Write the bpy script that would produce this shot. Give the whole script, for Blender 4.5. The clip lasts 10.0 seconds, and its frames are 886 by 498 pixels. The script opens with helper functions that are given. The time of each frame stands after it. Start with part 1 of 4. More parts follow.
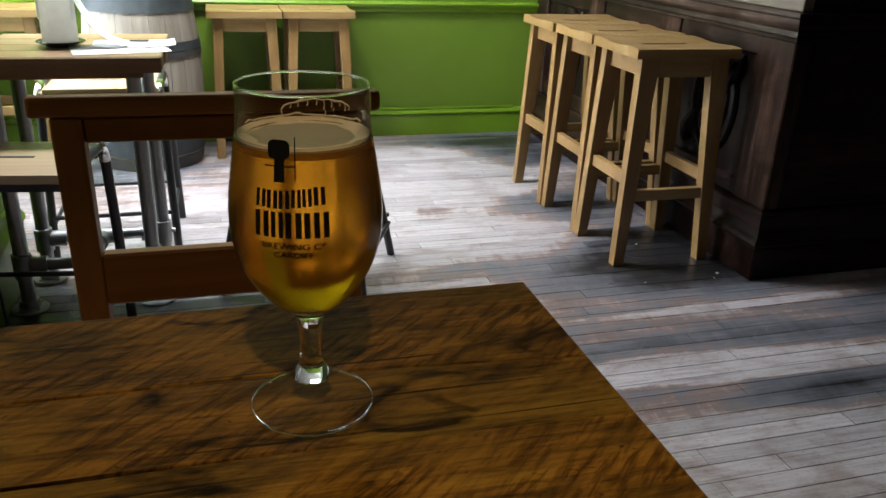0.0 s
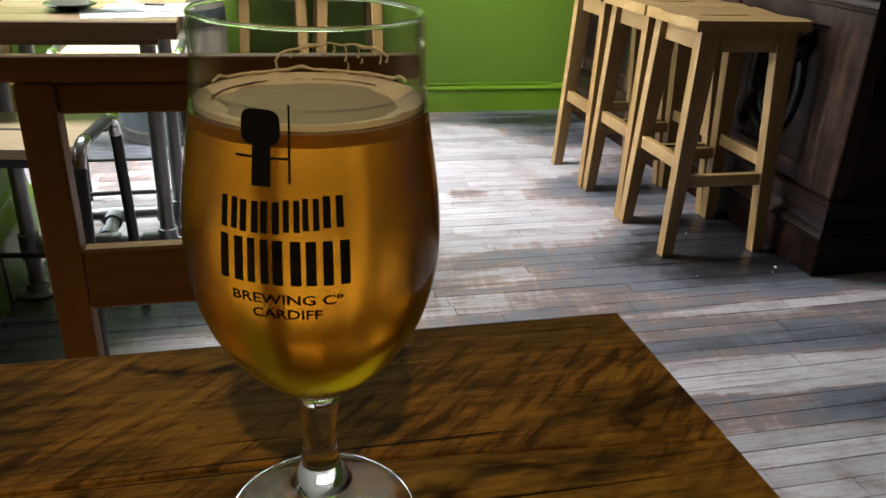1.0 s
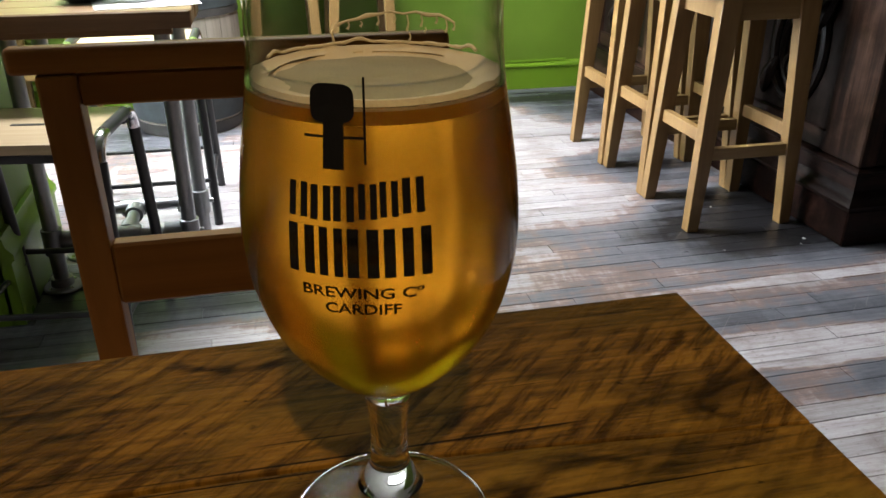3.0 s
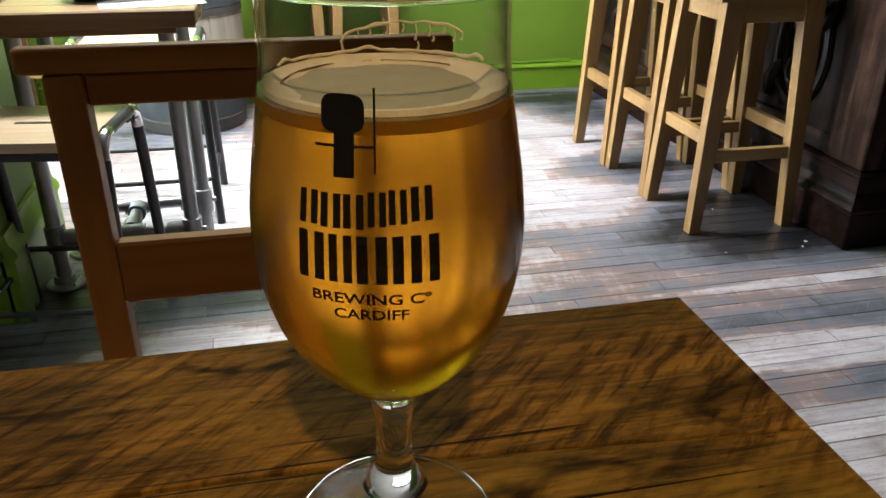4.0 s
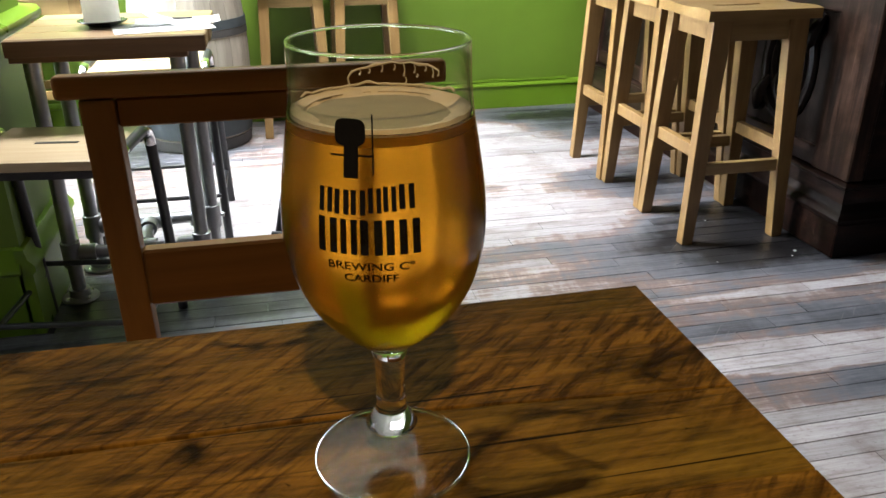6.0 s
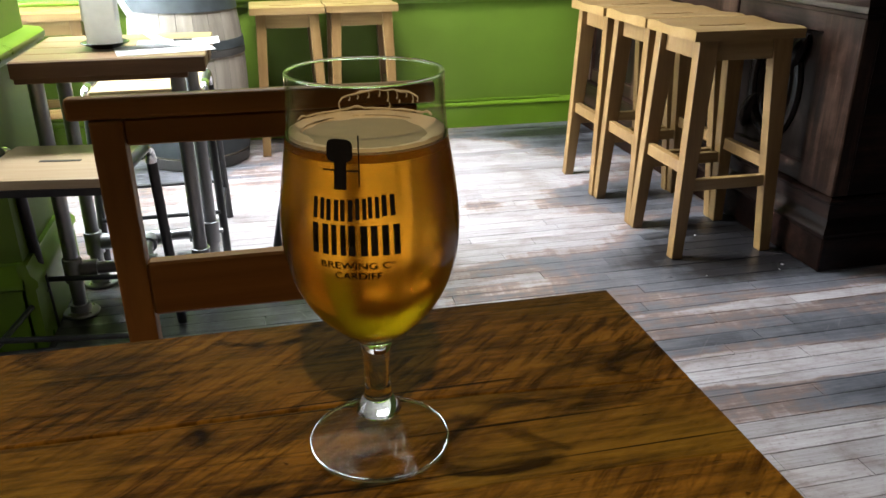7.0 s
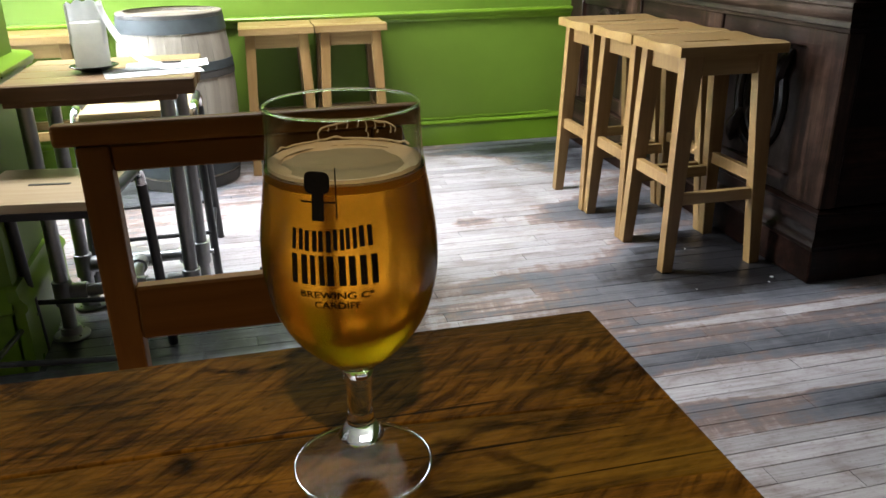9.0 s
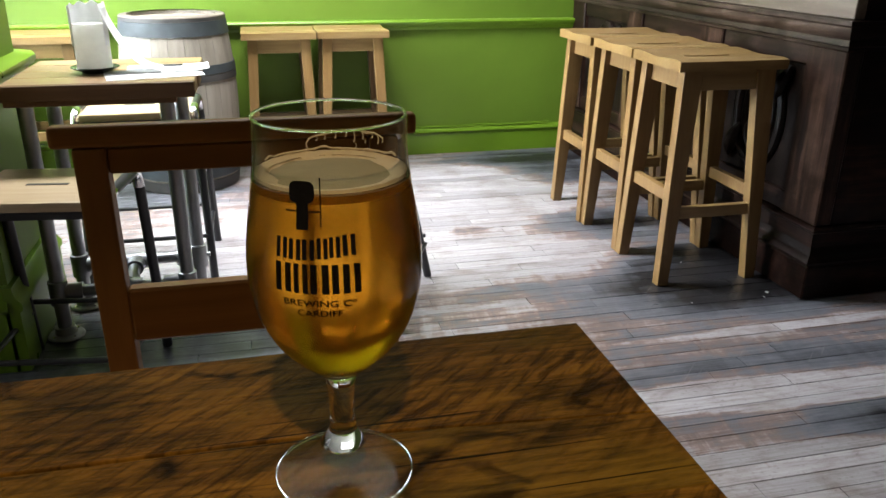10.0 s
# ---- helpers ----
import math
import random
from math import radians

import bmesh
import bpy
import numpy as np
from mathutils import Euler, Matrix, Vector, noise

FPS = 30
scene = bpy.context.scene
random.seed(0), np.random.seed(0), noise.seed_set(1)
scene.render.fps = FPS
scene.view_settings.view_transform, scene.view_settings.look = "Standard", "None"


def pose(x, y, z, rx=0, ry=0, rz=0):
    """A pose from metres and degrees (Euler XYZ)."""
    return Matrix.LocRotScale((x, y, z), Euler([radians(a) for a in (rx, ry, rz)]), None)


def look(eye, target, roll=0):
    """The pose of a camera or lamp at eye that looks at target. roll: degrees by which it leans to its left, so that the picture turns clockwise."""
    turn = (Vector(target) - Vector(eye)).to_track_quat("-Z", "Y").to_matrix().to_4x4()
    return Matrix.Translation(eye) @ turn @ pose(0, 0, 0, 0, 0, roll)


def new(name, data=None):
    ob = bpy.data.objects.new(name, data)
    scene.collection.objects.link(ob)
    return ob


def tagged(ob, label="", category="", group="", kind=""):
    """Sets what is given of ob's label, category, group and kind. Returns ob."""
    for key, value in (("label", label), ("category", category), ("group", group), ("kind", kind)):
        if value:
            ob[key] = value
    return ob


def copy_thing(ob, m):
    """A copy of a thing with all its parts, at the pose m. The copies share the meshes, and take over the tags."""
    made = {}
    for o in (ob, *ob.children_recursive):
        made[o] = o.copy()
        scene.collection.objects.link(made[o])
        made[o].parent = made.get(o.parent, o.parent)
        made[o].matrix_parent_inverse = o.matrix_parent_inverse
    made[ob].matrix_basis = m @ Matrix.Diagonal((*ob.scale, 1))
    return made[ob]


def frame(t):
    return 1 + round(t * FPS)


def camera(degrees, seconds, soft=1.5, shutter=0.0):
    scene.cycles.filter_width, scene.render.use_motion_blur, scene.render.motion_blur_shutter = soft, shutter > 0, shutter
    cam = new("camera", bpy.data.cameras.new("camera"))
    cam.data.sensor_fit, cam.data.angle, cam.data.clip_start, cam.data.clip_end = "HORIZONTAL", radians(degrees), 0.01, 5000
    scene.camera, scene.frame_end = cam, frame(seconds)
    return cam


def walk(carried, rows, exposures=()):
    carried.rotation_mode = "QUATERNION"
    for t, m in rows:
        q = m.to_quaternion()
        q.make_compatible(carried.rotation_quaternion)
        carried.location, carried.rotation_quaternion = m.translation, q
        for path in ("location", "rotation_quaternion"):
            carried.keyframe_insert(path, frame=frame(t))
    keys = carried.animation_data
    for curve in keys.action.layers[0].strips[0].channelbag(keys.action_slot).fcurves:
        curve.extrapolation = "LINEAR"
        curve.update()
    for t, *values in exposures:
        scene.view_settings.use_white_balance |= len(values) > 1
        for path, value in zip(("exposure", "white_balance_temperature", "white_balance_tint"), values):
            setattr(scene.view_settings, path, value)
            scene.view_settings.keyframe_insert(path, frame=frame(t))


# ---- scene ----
cam = camera(58.8, 10.0)
PATH = [
    (0, (0.587, 0.504, 1.02), (1.106, 2.277, 0.254), 2.2),
    (0.5, (0.609, 0.591, 0.998), (1.055, 2.36, 0.178), -0.6),
    (1, (0.611, 0.671, 0.974), (1.059, 2.439, 0.155), 2.5),
    (1.5, (0.609, 0.697, 0.964), (1.038, 2.459, 0.121), 1.7),
    (2, (0.599, 0.705, 0.963), (1.013, 2.469, 0.116), 0.9),
    (2.5, (0.598, 0.697, 0.964), (1.005, 2.457, 0.105), -0.0),
    (4, (0.595, 0.692, 0.969), (0.997, 2.451, 0.107), 0.5),
    (4.5, (0.595, 0.69, 0.97), (0.989, 2.449, 0.104), -0.0),
    (5, (0.596, 0.685, 0.971), (0.989, 2.451, 0.118), 0.1),
    (6.5, (0.583, 0.583, 1.001), (0.983, 2.369, 0.194), -0.2),
    (7, (0.585, 0.571, 1.004), (0.993, 2.364, 0.219), -0.2),
    (7.5, (0.588, 0.569, 1.005), (1.005, 2.364, 0.229), -0.6),
    (8, (0.59, 0.566, 1.01), (1.016, 2.366, 0.249), -0.8),
    (8.5, (0.592, 0.567, 1.01), (1.021, 2.369, 0.256), -0.9),
    (9, (0.591, 0.567, 1.011), (1.02, 2.371, 0.262), -0.8),
    (9.5, (0.591, 0.567, 1.011), (1.025, 2.37, 0.263), -0.6),
    (10, (0.597, 0.562, 1.014), (1.031, 2.373, 0.283), 0.5),
]
EXPOSURES = ((0, -0.4), (0.5, -0.24), (1, -0.12), (1.5, -0.2), (2, -0.06), (2.5, 0.05), (4.5, 0.37), (5.2, 0.37), (6.5, 0.22), (7.5, 0.03), (10, -0.09))
walk(cam, [(t, look(eye, target, roll)) for t, eye, target, roll in PATH], EXPOSURES)


# world, window light and exposure
world = bpy.data.worlds.new("sky")
scene.world = world
world.use_nodes = True
wn = world.node_tree.nodes
sky = wn.new("ShaderNodeTexSky")
sky.sky_type, sky.sun_disc = "NISHITA", False
sky.sun_elevation, sky.sun_rotation = radians(38), radians(-75)
wn["Background"].inputs["Strength"].default_value = 0.05
world.node_tree.links.new(sky.outputs["Color"], wn["Background"].inputs["Color"])

sun = new("sun", bpy.data.lights.new("sun", "SUN"))
sun.data.energy, sun.data.angle, sun.data.color = 0.8, radians(12), (1.0, 0.96, 0.9)
sun.matrix_world = look((-6, 4.6, 5), (0, 3, 0))


def window_light(at, target, wide, high, watts, colour):
    lamp = new("window_daylight", bpy.data.lights.new("window_daylight", "AREA"))
    lamp.data.shape, lamp.data.size, lamp.data.size_y = "RECTANGLE", wide, high
    lamp.data.energy, lamp.data.color = watts, colour
    lamp.matrix_world = look(at, target)
    return lamp


window_light((-0.72, 3.66, 1.5), (0.5, 3.66, 1.35), 1.26, 1.95, 214, (0.82, 0.905, 1.0))
window_light((-1.82, 1.7, 1.65), (0.5, 1.7, 1.3), 1.35, 1.5, 10, (0.82, 0.90, 1.0))

# the shaded bulb over the near table
bulb = new("pendant_bulb", bpy.data.lights.new("pendant_bulb", "AREA"))
bulb.data.shape, bulb.data.size, bulb.data.energy, bulb.data.color = "DISK", 0.07, 31, (1.0, 0.76, 0.48)
bulb.data.spread = radians(95)
bulb.matrix_world = pose(0.53, -0.16, 2.19)

# added fill lamp, out of view, that brightens the window bay from above
fill_lamp = new("added_fill_light", bpy.data.lights.new("added_fill_light", "AREA"))
fill_lamp.data.shape, fill_lamp.data.size, fill_lamp.data.size_y = "RECTANGLE", 1.16, 0.56
fill_lamp.data.energy, fill_lamp.data.color = 80, (0.92, 0.95, 1.0)
fill_lamp.data.spread = radians(112)
fill_lamp.matrix_world = pose(0.5, 3.35, 2.715)


# ---- materials ----
def shader(name, rough=0.5, metal=0.0, spec=0.5):
    m = bpy.data.materials.new(name)
    m.use_nodes = True
    b = m.node_tree.nodes["Principled BSDF"]
    b.inputs["Roughness"].default_value, b.inputs["Metallic"].default_value = rough, metal
    b.inputs["Specular IOR Level"].default_value = spec
    return m, m.node_tree.nodes, m.node_tree.links, b


def stretched(n, l, src, stretch, turn=0.0):
    """Turns the pattern first and then stretches it."""
    if turn:
        r = n.new("ShaderNodeMapping")
        r.inputs["Rotation"].default_value = (0, 0, turn)
        l.new(src, r.inputs["Vector"])
        src = r.outputs["Vector"]
    mp = n.new("ShaderNodeMapping")
    mp.inputs["Scale"].default_value = stretch
    l.new(src, mp.inputs["Vector"])
    return mp.outputs["Vector"]


def mapped(n, l, stretch, world_space=False, turn=0.0):
    src = n.new("ShaderNodeNewGeometry").outputs["Position"] if world_space else n.new("ShaderNodeTexCoord").outputs["Object"]
    return stretched(n, l, src, stretch, turn)


def grain(n, l, vec, scale, detail=6.0, rough=0.6, distort=0.0):
    t = n.new("ShaderNodeTexNoise")
    t.inputs["Scale"].default_value, t.inputs["Detail"].default_value = scale, detail
    t.inputs["Roughness"].default_value, t.inputs["Distortion"].default_value = rough, distort
    l.new(vec, t.inputs["Vector"])
    return t.outputs["Fac"]


def ramp(n, l, fac, *stops):
    r = n.new("ShaderNodeValToRGB")
    e = r.color_ramp.elements
    while len(e) < len(stops):
        e.new(0.5)
    for k, (p, c) in zip(e, stops):
        k.position, k.color = p, (*c, 1)
    l.new(fac, r.inputs["Fac"])
    return r.outputs["Color"]


def mix(n, l, fac, a, b, how="MIX"):
    m = n.new("ShaderNodeMix")
    m.data_type, m.blend_type = "RGBA", how
    for s, v in ((m.inputs[0], fac), (m.inputs[6], a), (m.inputs[7], b)):
        if isinstance(v, (int, float)):
            s.default_value = v
        elif isinstance(v, tuple):
            s.default_value = (*v, 1)
        else:
            l.new(v, s)
    return m.outputs[2]


def maths(n, l, how, a, b=0.0):
    m = n.new("ShaderNodeMath")
    m.operation = how
    for s, v in ((m.inputs[0], a), (m.inputs[1], b)):
        if isinstance(v, (int, float)):
            s.default_value = v
        else:
            l.new(v, s)
    return m.outputs[0]


def bump(n, l, b, height, strength=0.3, distance=0.002):
    k = n.new("ShaderNodeBump")
    k.inputs["Strength"].default_value, k.inputs["Distance"].default_value = strength, distance
    l.new(height, k.inputs["Height"])
    l.new(k.outputs["Normal"], b.inputs["Normal"])


def wear_rough(n, l, b, fac, low, high):
    r = n.new("ShaderNodeMapRange")
    r.inputs["To Min"].default_value, r.inputs["To Max"].default_value = low, high
    l.new(fac, r.inputs["Value"])
    l.new(r.outputs["Result"], b.inputs["Roughness"])


def wood(name, dark, mid, light, along="x", rough=0.45, scale=1.0, spread=0.25, relief=0.25, spec=0.5, knots=False):
    """Straight-grained timber: fine fibres along one axis, broad tone changes, a tone of its own for each piece."""
    m, n, l, b = shader(name, rough, 0, spec)
    st = {"x": (3, 60, 60), "y": (60, 3, 60), "z": (60, 60, 3)}[along]
    fine = grain(n, l, mapped(n, l, tuple(v * scale for v in st)), 1.0, 5, 0.65, 0.4)
    broad = grain(n, l, mapped(n, l, tuple(v * scale * 0.12 for v in st)), 1.0, 3, 0.5, 0.8)
    c = ramp(n, l, maths(n, l, "ADD", maths(n, l, "MULTIPLY", fine, 0.55), maths(n, l, "MULTIPLY", broad, 0.45)),
             (0.3, dark), (0.5, mid), (0.68, light))
    if knots:
        eye = n.new("ShaderNodeTexVoronoi")
        eye.inputs["Scale"].default_value = 1.0
        l.new(mapped(n, l, tuple(7.0 if v * 20 == max(st) else 14.0 for v in st)), eye.inputs["Vector"])
        c = mix(n, l, 1.0, c, ramp(n, l, eye.outputs["Distance"], (0.05, (0.25, 0.2, 0.18)), (0.13, (1, 1, 1))), "MULTIPLY")
    tone = n.new("ShaderNodeHueSaturation")
    own = n.new("ShaderNodeObjectInfo").outputs["Random"]
    v = n.new("ShaderNodeMapRange")
    v.inputs["To Min"].default_value, v.inputs["To Max"].default_value = 1 - spread, 1 + spread
    l.new(own, v.inputs["Value"])
    l.new(v.outputs["Result"], tone.inputs["Value"])
    l.new(c, tone.inputs["Color"])
    l.new(tone.outputs["Color"], b.inputs["Base Color"])
    wear_rough(n, l, b, broad, rough - 0.1, rough + 0.12)
    bump(n, l, b, fine, relief, 0.001)
    return m


def aged_timber(name, along, lift=1.0, spec=0.4, tint=(1.0, 1.0, 1.0)):
    """Near-black varnished timber, rubbed through to brown and grey in streaks along the grain."""
    m, n, l, b = shader(name, 0.35, 0, spec)
    st = {"x": (2.5, 45, 45), "y": (45, 2.5, 45), "z": (45, 45, 2.5)}[along]
    fine = grain(n, l, mapped(n, l, st), 1.0, 6, 0.7, 0.5)
    rub = grain(n, l, mapped(n, l, tuple(v * 0.22 for v in st)), 1.0, 6, 0.68, 0.8)
    blot = grain(n, l, mapped(n, l, (7, 7, 7)), 1.0, 5, 0.65, 0.6)
    f = maths(n, l, "ADD", maths(n, l, "MULTIPLY", fine, 0.35), maths(n, l, "ADD", maths(n, l, "MULTIPLY", rub, 0.35), maths(n, l, "MULTIPLY", blot, 0.30)))
    tones = ((0.40, (0.0045, 0.0026, 0.0019)), (0.49, (0.0120, 0.0066, 0.0044)), (0.56, (0.034, 0.021, 0.0150)), (0.66, (0.085, 0.061, 0.047)))
    l.new(ramp(n, l, f, *((p, tuple(v * lift * k for v, k in zip(c, tint))) for p, c in tones)), b.inputs["Base Color"])
    wear_rough(n, l, b, blot, 0.22, 0.55)
    bump(n, l, b, maths(n, l, "ADD", fine, rub), 0.5, 0.0014)
    return m


def paint(name, colour, rough=0.4, vary=0.12, relief=0.12):
    """Brushed house paint with faint roller texture and scuffs."""
    m, n, l, b = shader(name, rough)
    broad = grain(n, l, mapped(n, l, (1, 1, 1), True), 2.2, 4, 0.6)
    fine = grain(n, l, mapped(n, l, (1, 1, 1), True), 160, 3, 0.6)
    c = ramp(n, l, broad, (0.3, tuple(v * (1 - vary) for v in colour)), (0.7, tuple(min(1, v * (1 + vary)) for v in colour)))
    l.new(c, b.inputs["Base Color"])
    wear_rough(n, l, b, broad, rough - 0.08, rough + 0.12)
    bump(n, l, b, fine, relief, 0.0006)
    return m


def metal(name, colour, rough=0.35, vary=0.25, metallic=1.0):
    m, n, l, b = shader(name, rough, metallic)
    broad = grain(n, l, mapped(n, l, (1, 1, 1)), 14, 5, 0.65)
    fine = grain(n, l, mapped(n, l, (1, 1, 1)), 240, 3, 0.6)
    l.new(ramp(n, l, broad, (0.3, tuple(v * (1 - vary) for v in colour)), (0.7, colour)), b.inputs["Base Color"])
    wear_rough(n, l, b, broad, rough - 0.1, rough + 0.15)
    bump(n, l, b, fine, 0.12, 0.0004)
    return m


def blotch(n, l, pos, cx, cy, rx, ry, amount):
    """A soft-edged oval in plan."""
    away = n.new("ShaderNodeVectorMath")
    away.operation = "SUBTRACT"
    l.new(pos, away.inputs[0])
    away.inputs[1].default_value = (cx, cy, 0)
    size = n.new("ShaderNodeVectorMath")
    size.operation = "DIVIDE"
    l.new(away.outputs[0], size.inputs[0])
    size.inputs[1].default_value = (rx, ry, 1)
    far_off = n.new("ShaderNodeVectorMath")
    far_off.operation = "LENGTH"
    l.new(size.outputs[0], far_off.inputs[0])
    fall = n.new("ShaderNodeMapRange")
    fall.interpolation_type = "SMOOTHSTEP"
    fall.inputs["From Min"].default_value, fall.inputs["From Max"].default_value = 1.6, 0.3
    fall.inputs["To Min"].default_value, fall.inputs["To Max"].default_value = 0.0, amount
    l.new(far_off.outputs["Value"], fall.inputs["Value"])
    return fall.outputs["Result"]


def floor_boards():
    """Old strip floor: pale worn timber under the remains of a black stain, scraped along and across the boards."""
    m, n, l, b = shader("worn_floor_boards", 0.4)
    pos = mapped(n, l, (1, 1, 1), True)
    own = maths(n, l, "FRACT", maths(n, l, "ADD", n.new("ShaderNodeObjectInfo").outputs["Random"],
                                      n.new("ShaderNodeNewGeometry").outputs["Random Per Island"]))
    fibre = grain(n, l, mapped(n, l, (5, 110, 4), True), 1.0, 7, 0.72, 0.5)
    dirt = grain(n, l, mapped(n, l, (6, 9, 1), True), 1.0, 7, 0.7, 0.4)
    speck = grain(n, l, mapped(n, l, (70, 110, 1), True), 1.0, 3, 0.6)
    pale = ramp(n, l, fibre, (0.28, (0.165, 0.132, 0.120)), (0.46, (0.320, 0.292, 0.296)), (0.70, (0.425, 0.405, 0.420)))
    tone = n.new("ShaderNodeHueSaturation")
    v = n.new("ShaderNodeMapRange")
    v.inputs["To Min"].default_value, v.inputs["To Max"].default_value = 0.78, 1.16
    l.new(own, v.inputs["Value"])
    l.new(v.outputs["Result"], tone.inputs["Value"])
    l.new(pale, tone.inputs["Color"])
    grime = ramp(n, l, dirt, (0.34, (0.55, 0.47, 0.42)), (0.52, (1, 1, 1)))
    worn = mix(n, l, 0.8, tone.outputs["Color"], grime, "MULTIPLY")
    worn = mix(n, l, 0.6, worn, ramp(n, l, speck, (0.30, (0.45, 0.4, 0.37)), (0.42, (1, 1, 1))), "MULTIPLY")
    # what is left of the black stain: broad patches, torn up board by board and streaked by wear
    big = grain(n, l, mapped(n, l, (0.9, 1.6, 1), True), 1.5, 4, 0.55, 0.3)
    streak = grain(n, l, mapped(n, l, (3.2, 42, 1), True), 1.0, 6, 0.72, 0.3)
    across = grain(n, l, mapped(n, l, (26, 3.0, 1), True, 0.12), 1.0, 5, 0.7, 0.3)
    field = maths(n, l, "ADD", maths(n, l, "MULTIPLY", big, 0.7), 0.15)
    for how, much in ((streak, 0.50), (across, 0.34), (dirt, 0.46), (own, 0.18)):
        field = maths(n, l, "ADD", field, maths(n, l, "MULTIPLY", maths(n, l, "SUBTRACT", how, 0.5), much))
    for spot in STAINS:
        field = maths(n, l, "ADD", field, maths(n, l, "MULTIPLY", blotch(n, l, pos, *spot), 1.25))
    stain = ramp(n, l, field, (0.45, (0, 0, 0)), (0.52, (0.5, 0.5, 0.5)), (0.60, (1, 1, 1)))
    black = ramp(n, l, fibre, (0.30, (0.070, 0.071, 0.080)), (0.58, (0.140, 0.142, 0.160)), (0.80, (0.22, 0.20, 0.19)))
    black = mix(n, l, 1.0, black, ramp(n, l, field, (0.58, (1, 1, 1)), (0.92, (0.12, 0.11, 0.105))), "MULTIPLY")
    fringe = ramp(n, l, field, (0.40, (1, 1, 1)), (0.49, (0.62, 0.42, 0.31)), (0.62, (0.42, 0.28, 0.21)))
    worn = mix(n, l, 1.0, worn, fringe, "MULTIPLY")
    c = mix(n, l, stain, worn, black)
    # fine scratches at several slants
    for turn, cut in ((0.5, 0.69), (-0.8, 0.71), (1.2, 0.72)):
        scratch = grain(n, l, mapped(n, l, (4, 170, 1), True, turn), 1.0, 2, 0.5, 0.15)
        nick = ramp(n, l, scratch, (cut, (0, 0, 0)), (cut + 0.03, (1, 1, 1)))
        c = mix(n, l, maths(n, l, "MULTIPLY", nick, 0.22), c, (0.36, 0.33, 0.31))
    l.new(c, b.inputs["Base Color"])
    wear_rough(n, l, b, maths(n, l, "ADD", maths(n, l, "MULTIPLY", dirt, 0.6), maths(n, l, "MULTIPLY", streak, 0.4)), 0.12, 0.56)
    bump(n, l, b, maths(n, l, "ADD", fibre, maths(n, l, "MULTIPLY", streak, 0.8)), 0.35, 0.0012)
    return m


def table_boards():
    """Reclaimed planks stained dark: sawn slanting marks, knots, dark streaks, worn satin wax."""
    m, n, l, b = shader("reclaimed_table_boards", 0.5, 0, 0.02)
    own = n.new("ShaderNodeObjectInfo").outputs["Random"]
    co = n.new("ShaderNodeTexCoord").outputs["Object"]
    shift = n.new("ShaderNodeVectorMath")
    shift.operation = "ADD"
    l.new(co, shift.inputs[0])
    off = n.new("ShaderNodeCombineXYZ")
    l.new(maths(n, l, "MULTIPLY", own, 17.0), off.inputs[0])
    l.new(maths(n, l, "MULTIPLY", own, 5.0), off.inputs[1])
    l.new(off.outputs[0], shift.inputs[1])

    def lay(stretch, turn=0.0):
        return stretched(n, l, shift.outputs[0], stretch, turn)
    tone = ramp(n, l, own, (0.0, (0.80, 0.80, 0.80)), (1.0, (1.12, 1.05, 1.0)))
    fibre = grain(n, l, lay((14, 190, 30)), 1.0, 9, 0.78, 0.6)
    broad = grain(n, l, lay((5.5, 17, 8)), 1.0, 7, 0.68, 1.0)
    slant = grain(n, l, lay((14, 60, 1), -0.5), 1.0, 7, 0.7, 0.7)
    saw = grain(n, l, lay((24, 190, 1), -0.75), 1.0, 5, 0.66, 0.3)
    zone = grain(n, l, lay((4.5, 9, 1)), 1.0, 3, 0.5, 0.5)
    knot = grain(n, l, lay((10, 20, 1)), 1.0, 3, 0.5, 1.5)
    pit = grain(n, l, lay((110, 190, 1)), 1.0, 2, 0.5, 0.6)
    f = maths(n, l, "ADD", maths(n, l, "MULTIPLY", fibre, 0.40), maths(n, l, "MULTIPLY", broad, 0.42))
    f = maths(n, l, "ADD", f, maths(n, l, "MULTIPLY", slant, 0.18))
    c = ramp(n, l, f, (0.375, (0.013, 0.0068, 0.0014)), (0.455, (0.056, 0.0275, 0.0042)), (0.51, (0.104, 0.050, 0.0068)), (0.60, (0.165, 0.083, 0.011)))
    c = mix(n, l, 1.0, c, tone, "MULTIPLY")
    marks = ramp(n, l, saw, (0.38, (0.34, 0.31, 0.28)), (0.53, (1, 1, 1)))
    where = ramp(n, l, zone, (0.42, (0, 0, 0)), (0.54, (1, 1, 1)))
    c = mix(n, l, where, c, mix(n, l, 1.0, c, marks, "MULTIPLY"))
    crack = grain(n, l, lay((3.0, 260, 1)), 1.0, 3, 0.5, 0.6)
    c = mix(n, l, 1.0, c, ramp(n, l, crack, (0.30, (0.1, 0.08, 0.06)), (0.35, (1, 1, 1))), "MULTIPLY")
    dark = ramp(n, l, knot, (0.29, (0.16, 0.14, 0.11)), (0.40, (1, 1, 1)))
    c = mix(n, l, 1.0, c, dark, "MULTIPLY")
    c = mix(n, l, 0.8, c, ramp(n, l, pit, (0.25, (0.2, 0.18, 0.15)), (0.31, (1, 1, 1))), "MULTIPLY")
    green = ramp(n, l, zone, (0.36, (0.62, 0.86, 0.80)), (0.56, (1, 1, 1)))
    c = mix(n, l, 0.6, c, green, "MULTIPLY")
    l.new(c, b.inputs["Base Color"])
    wear_rough(n, l, b, broad, 0.28, 0.55)
    bump(n, l, b, maths(n, l, "ADD", maths(n, l, "ADD", saw, fibre), slant), 0.5, 0.0016)
    return m


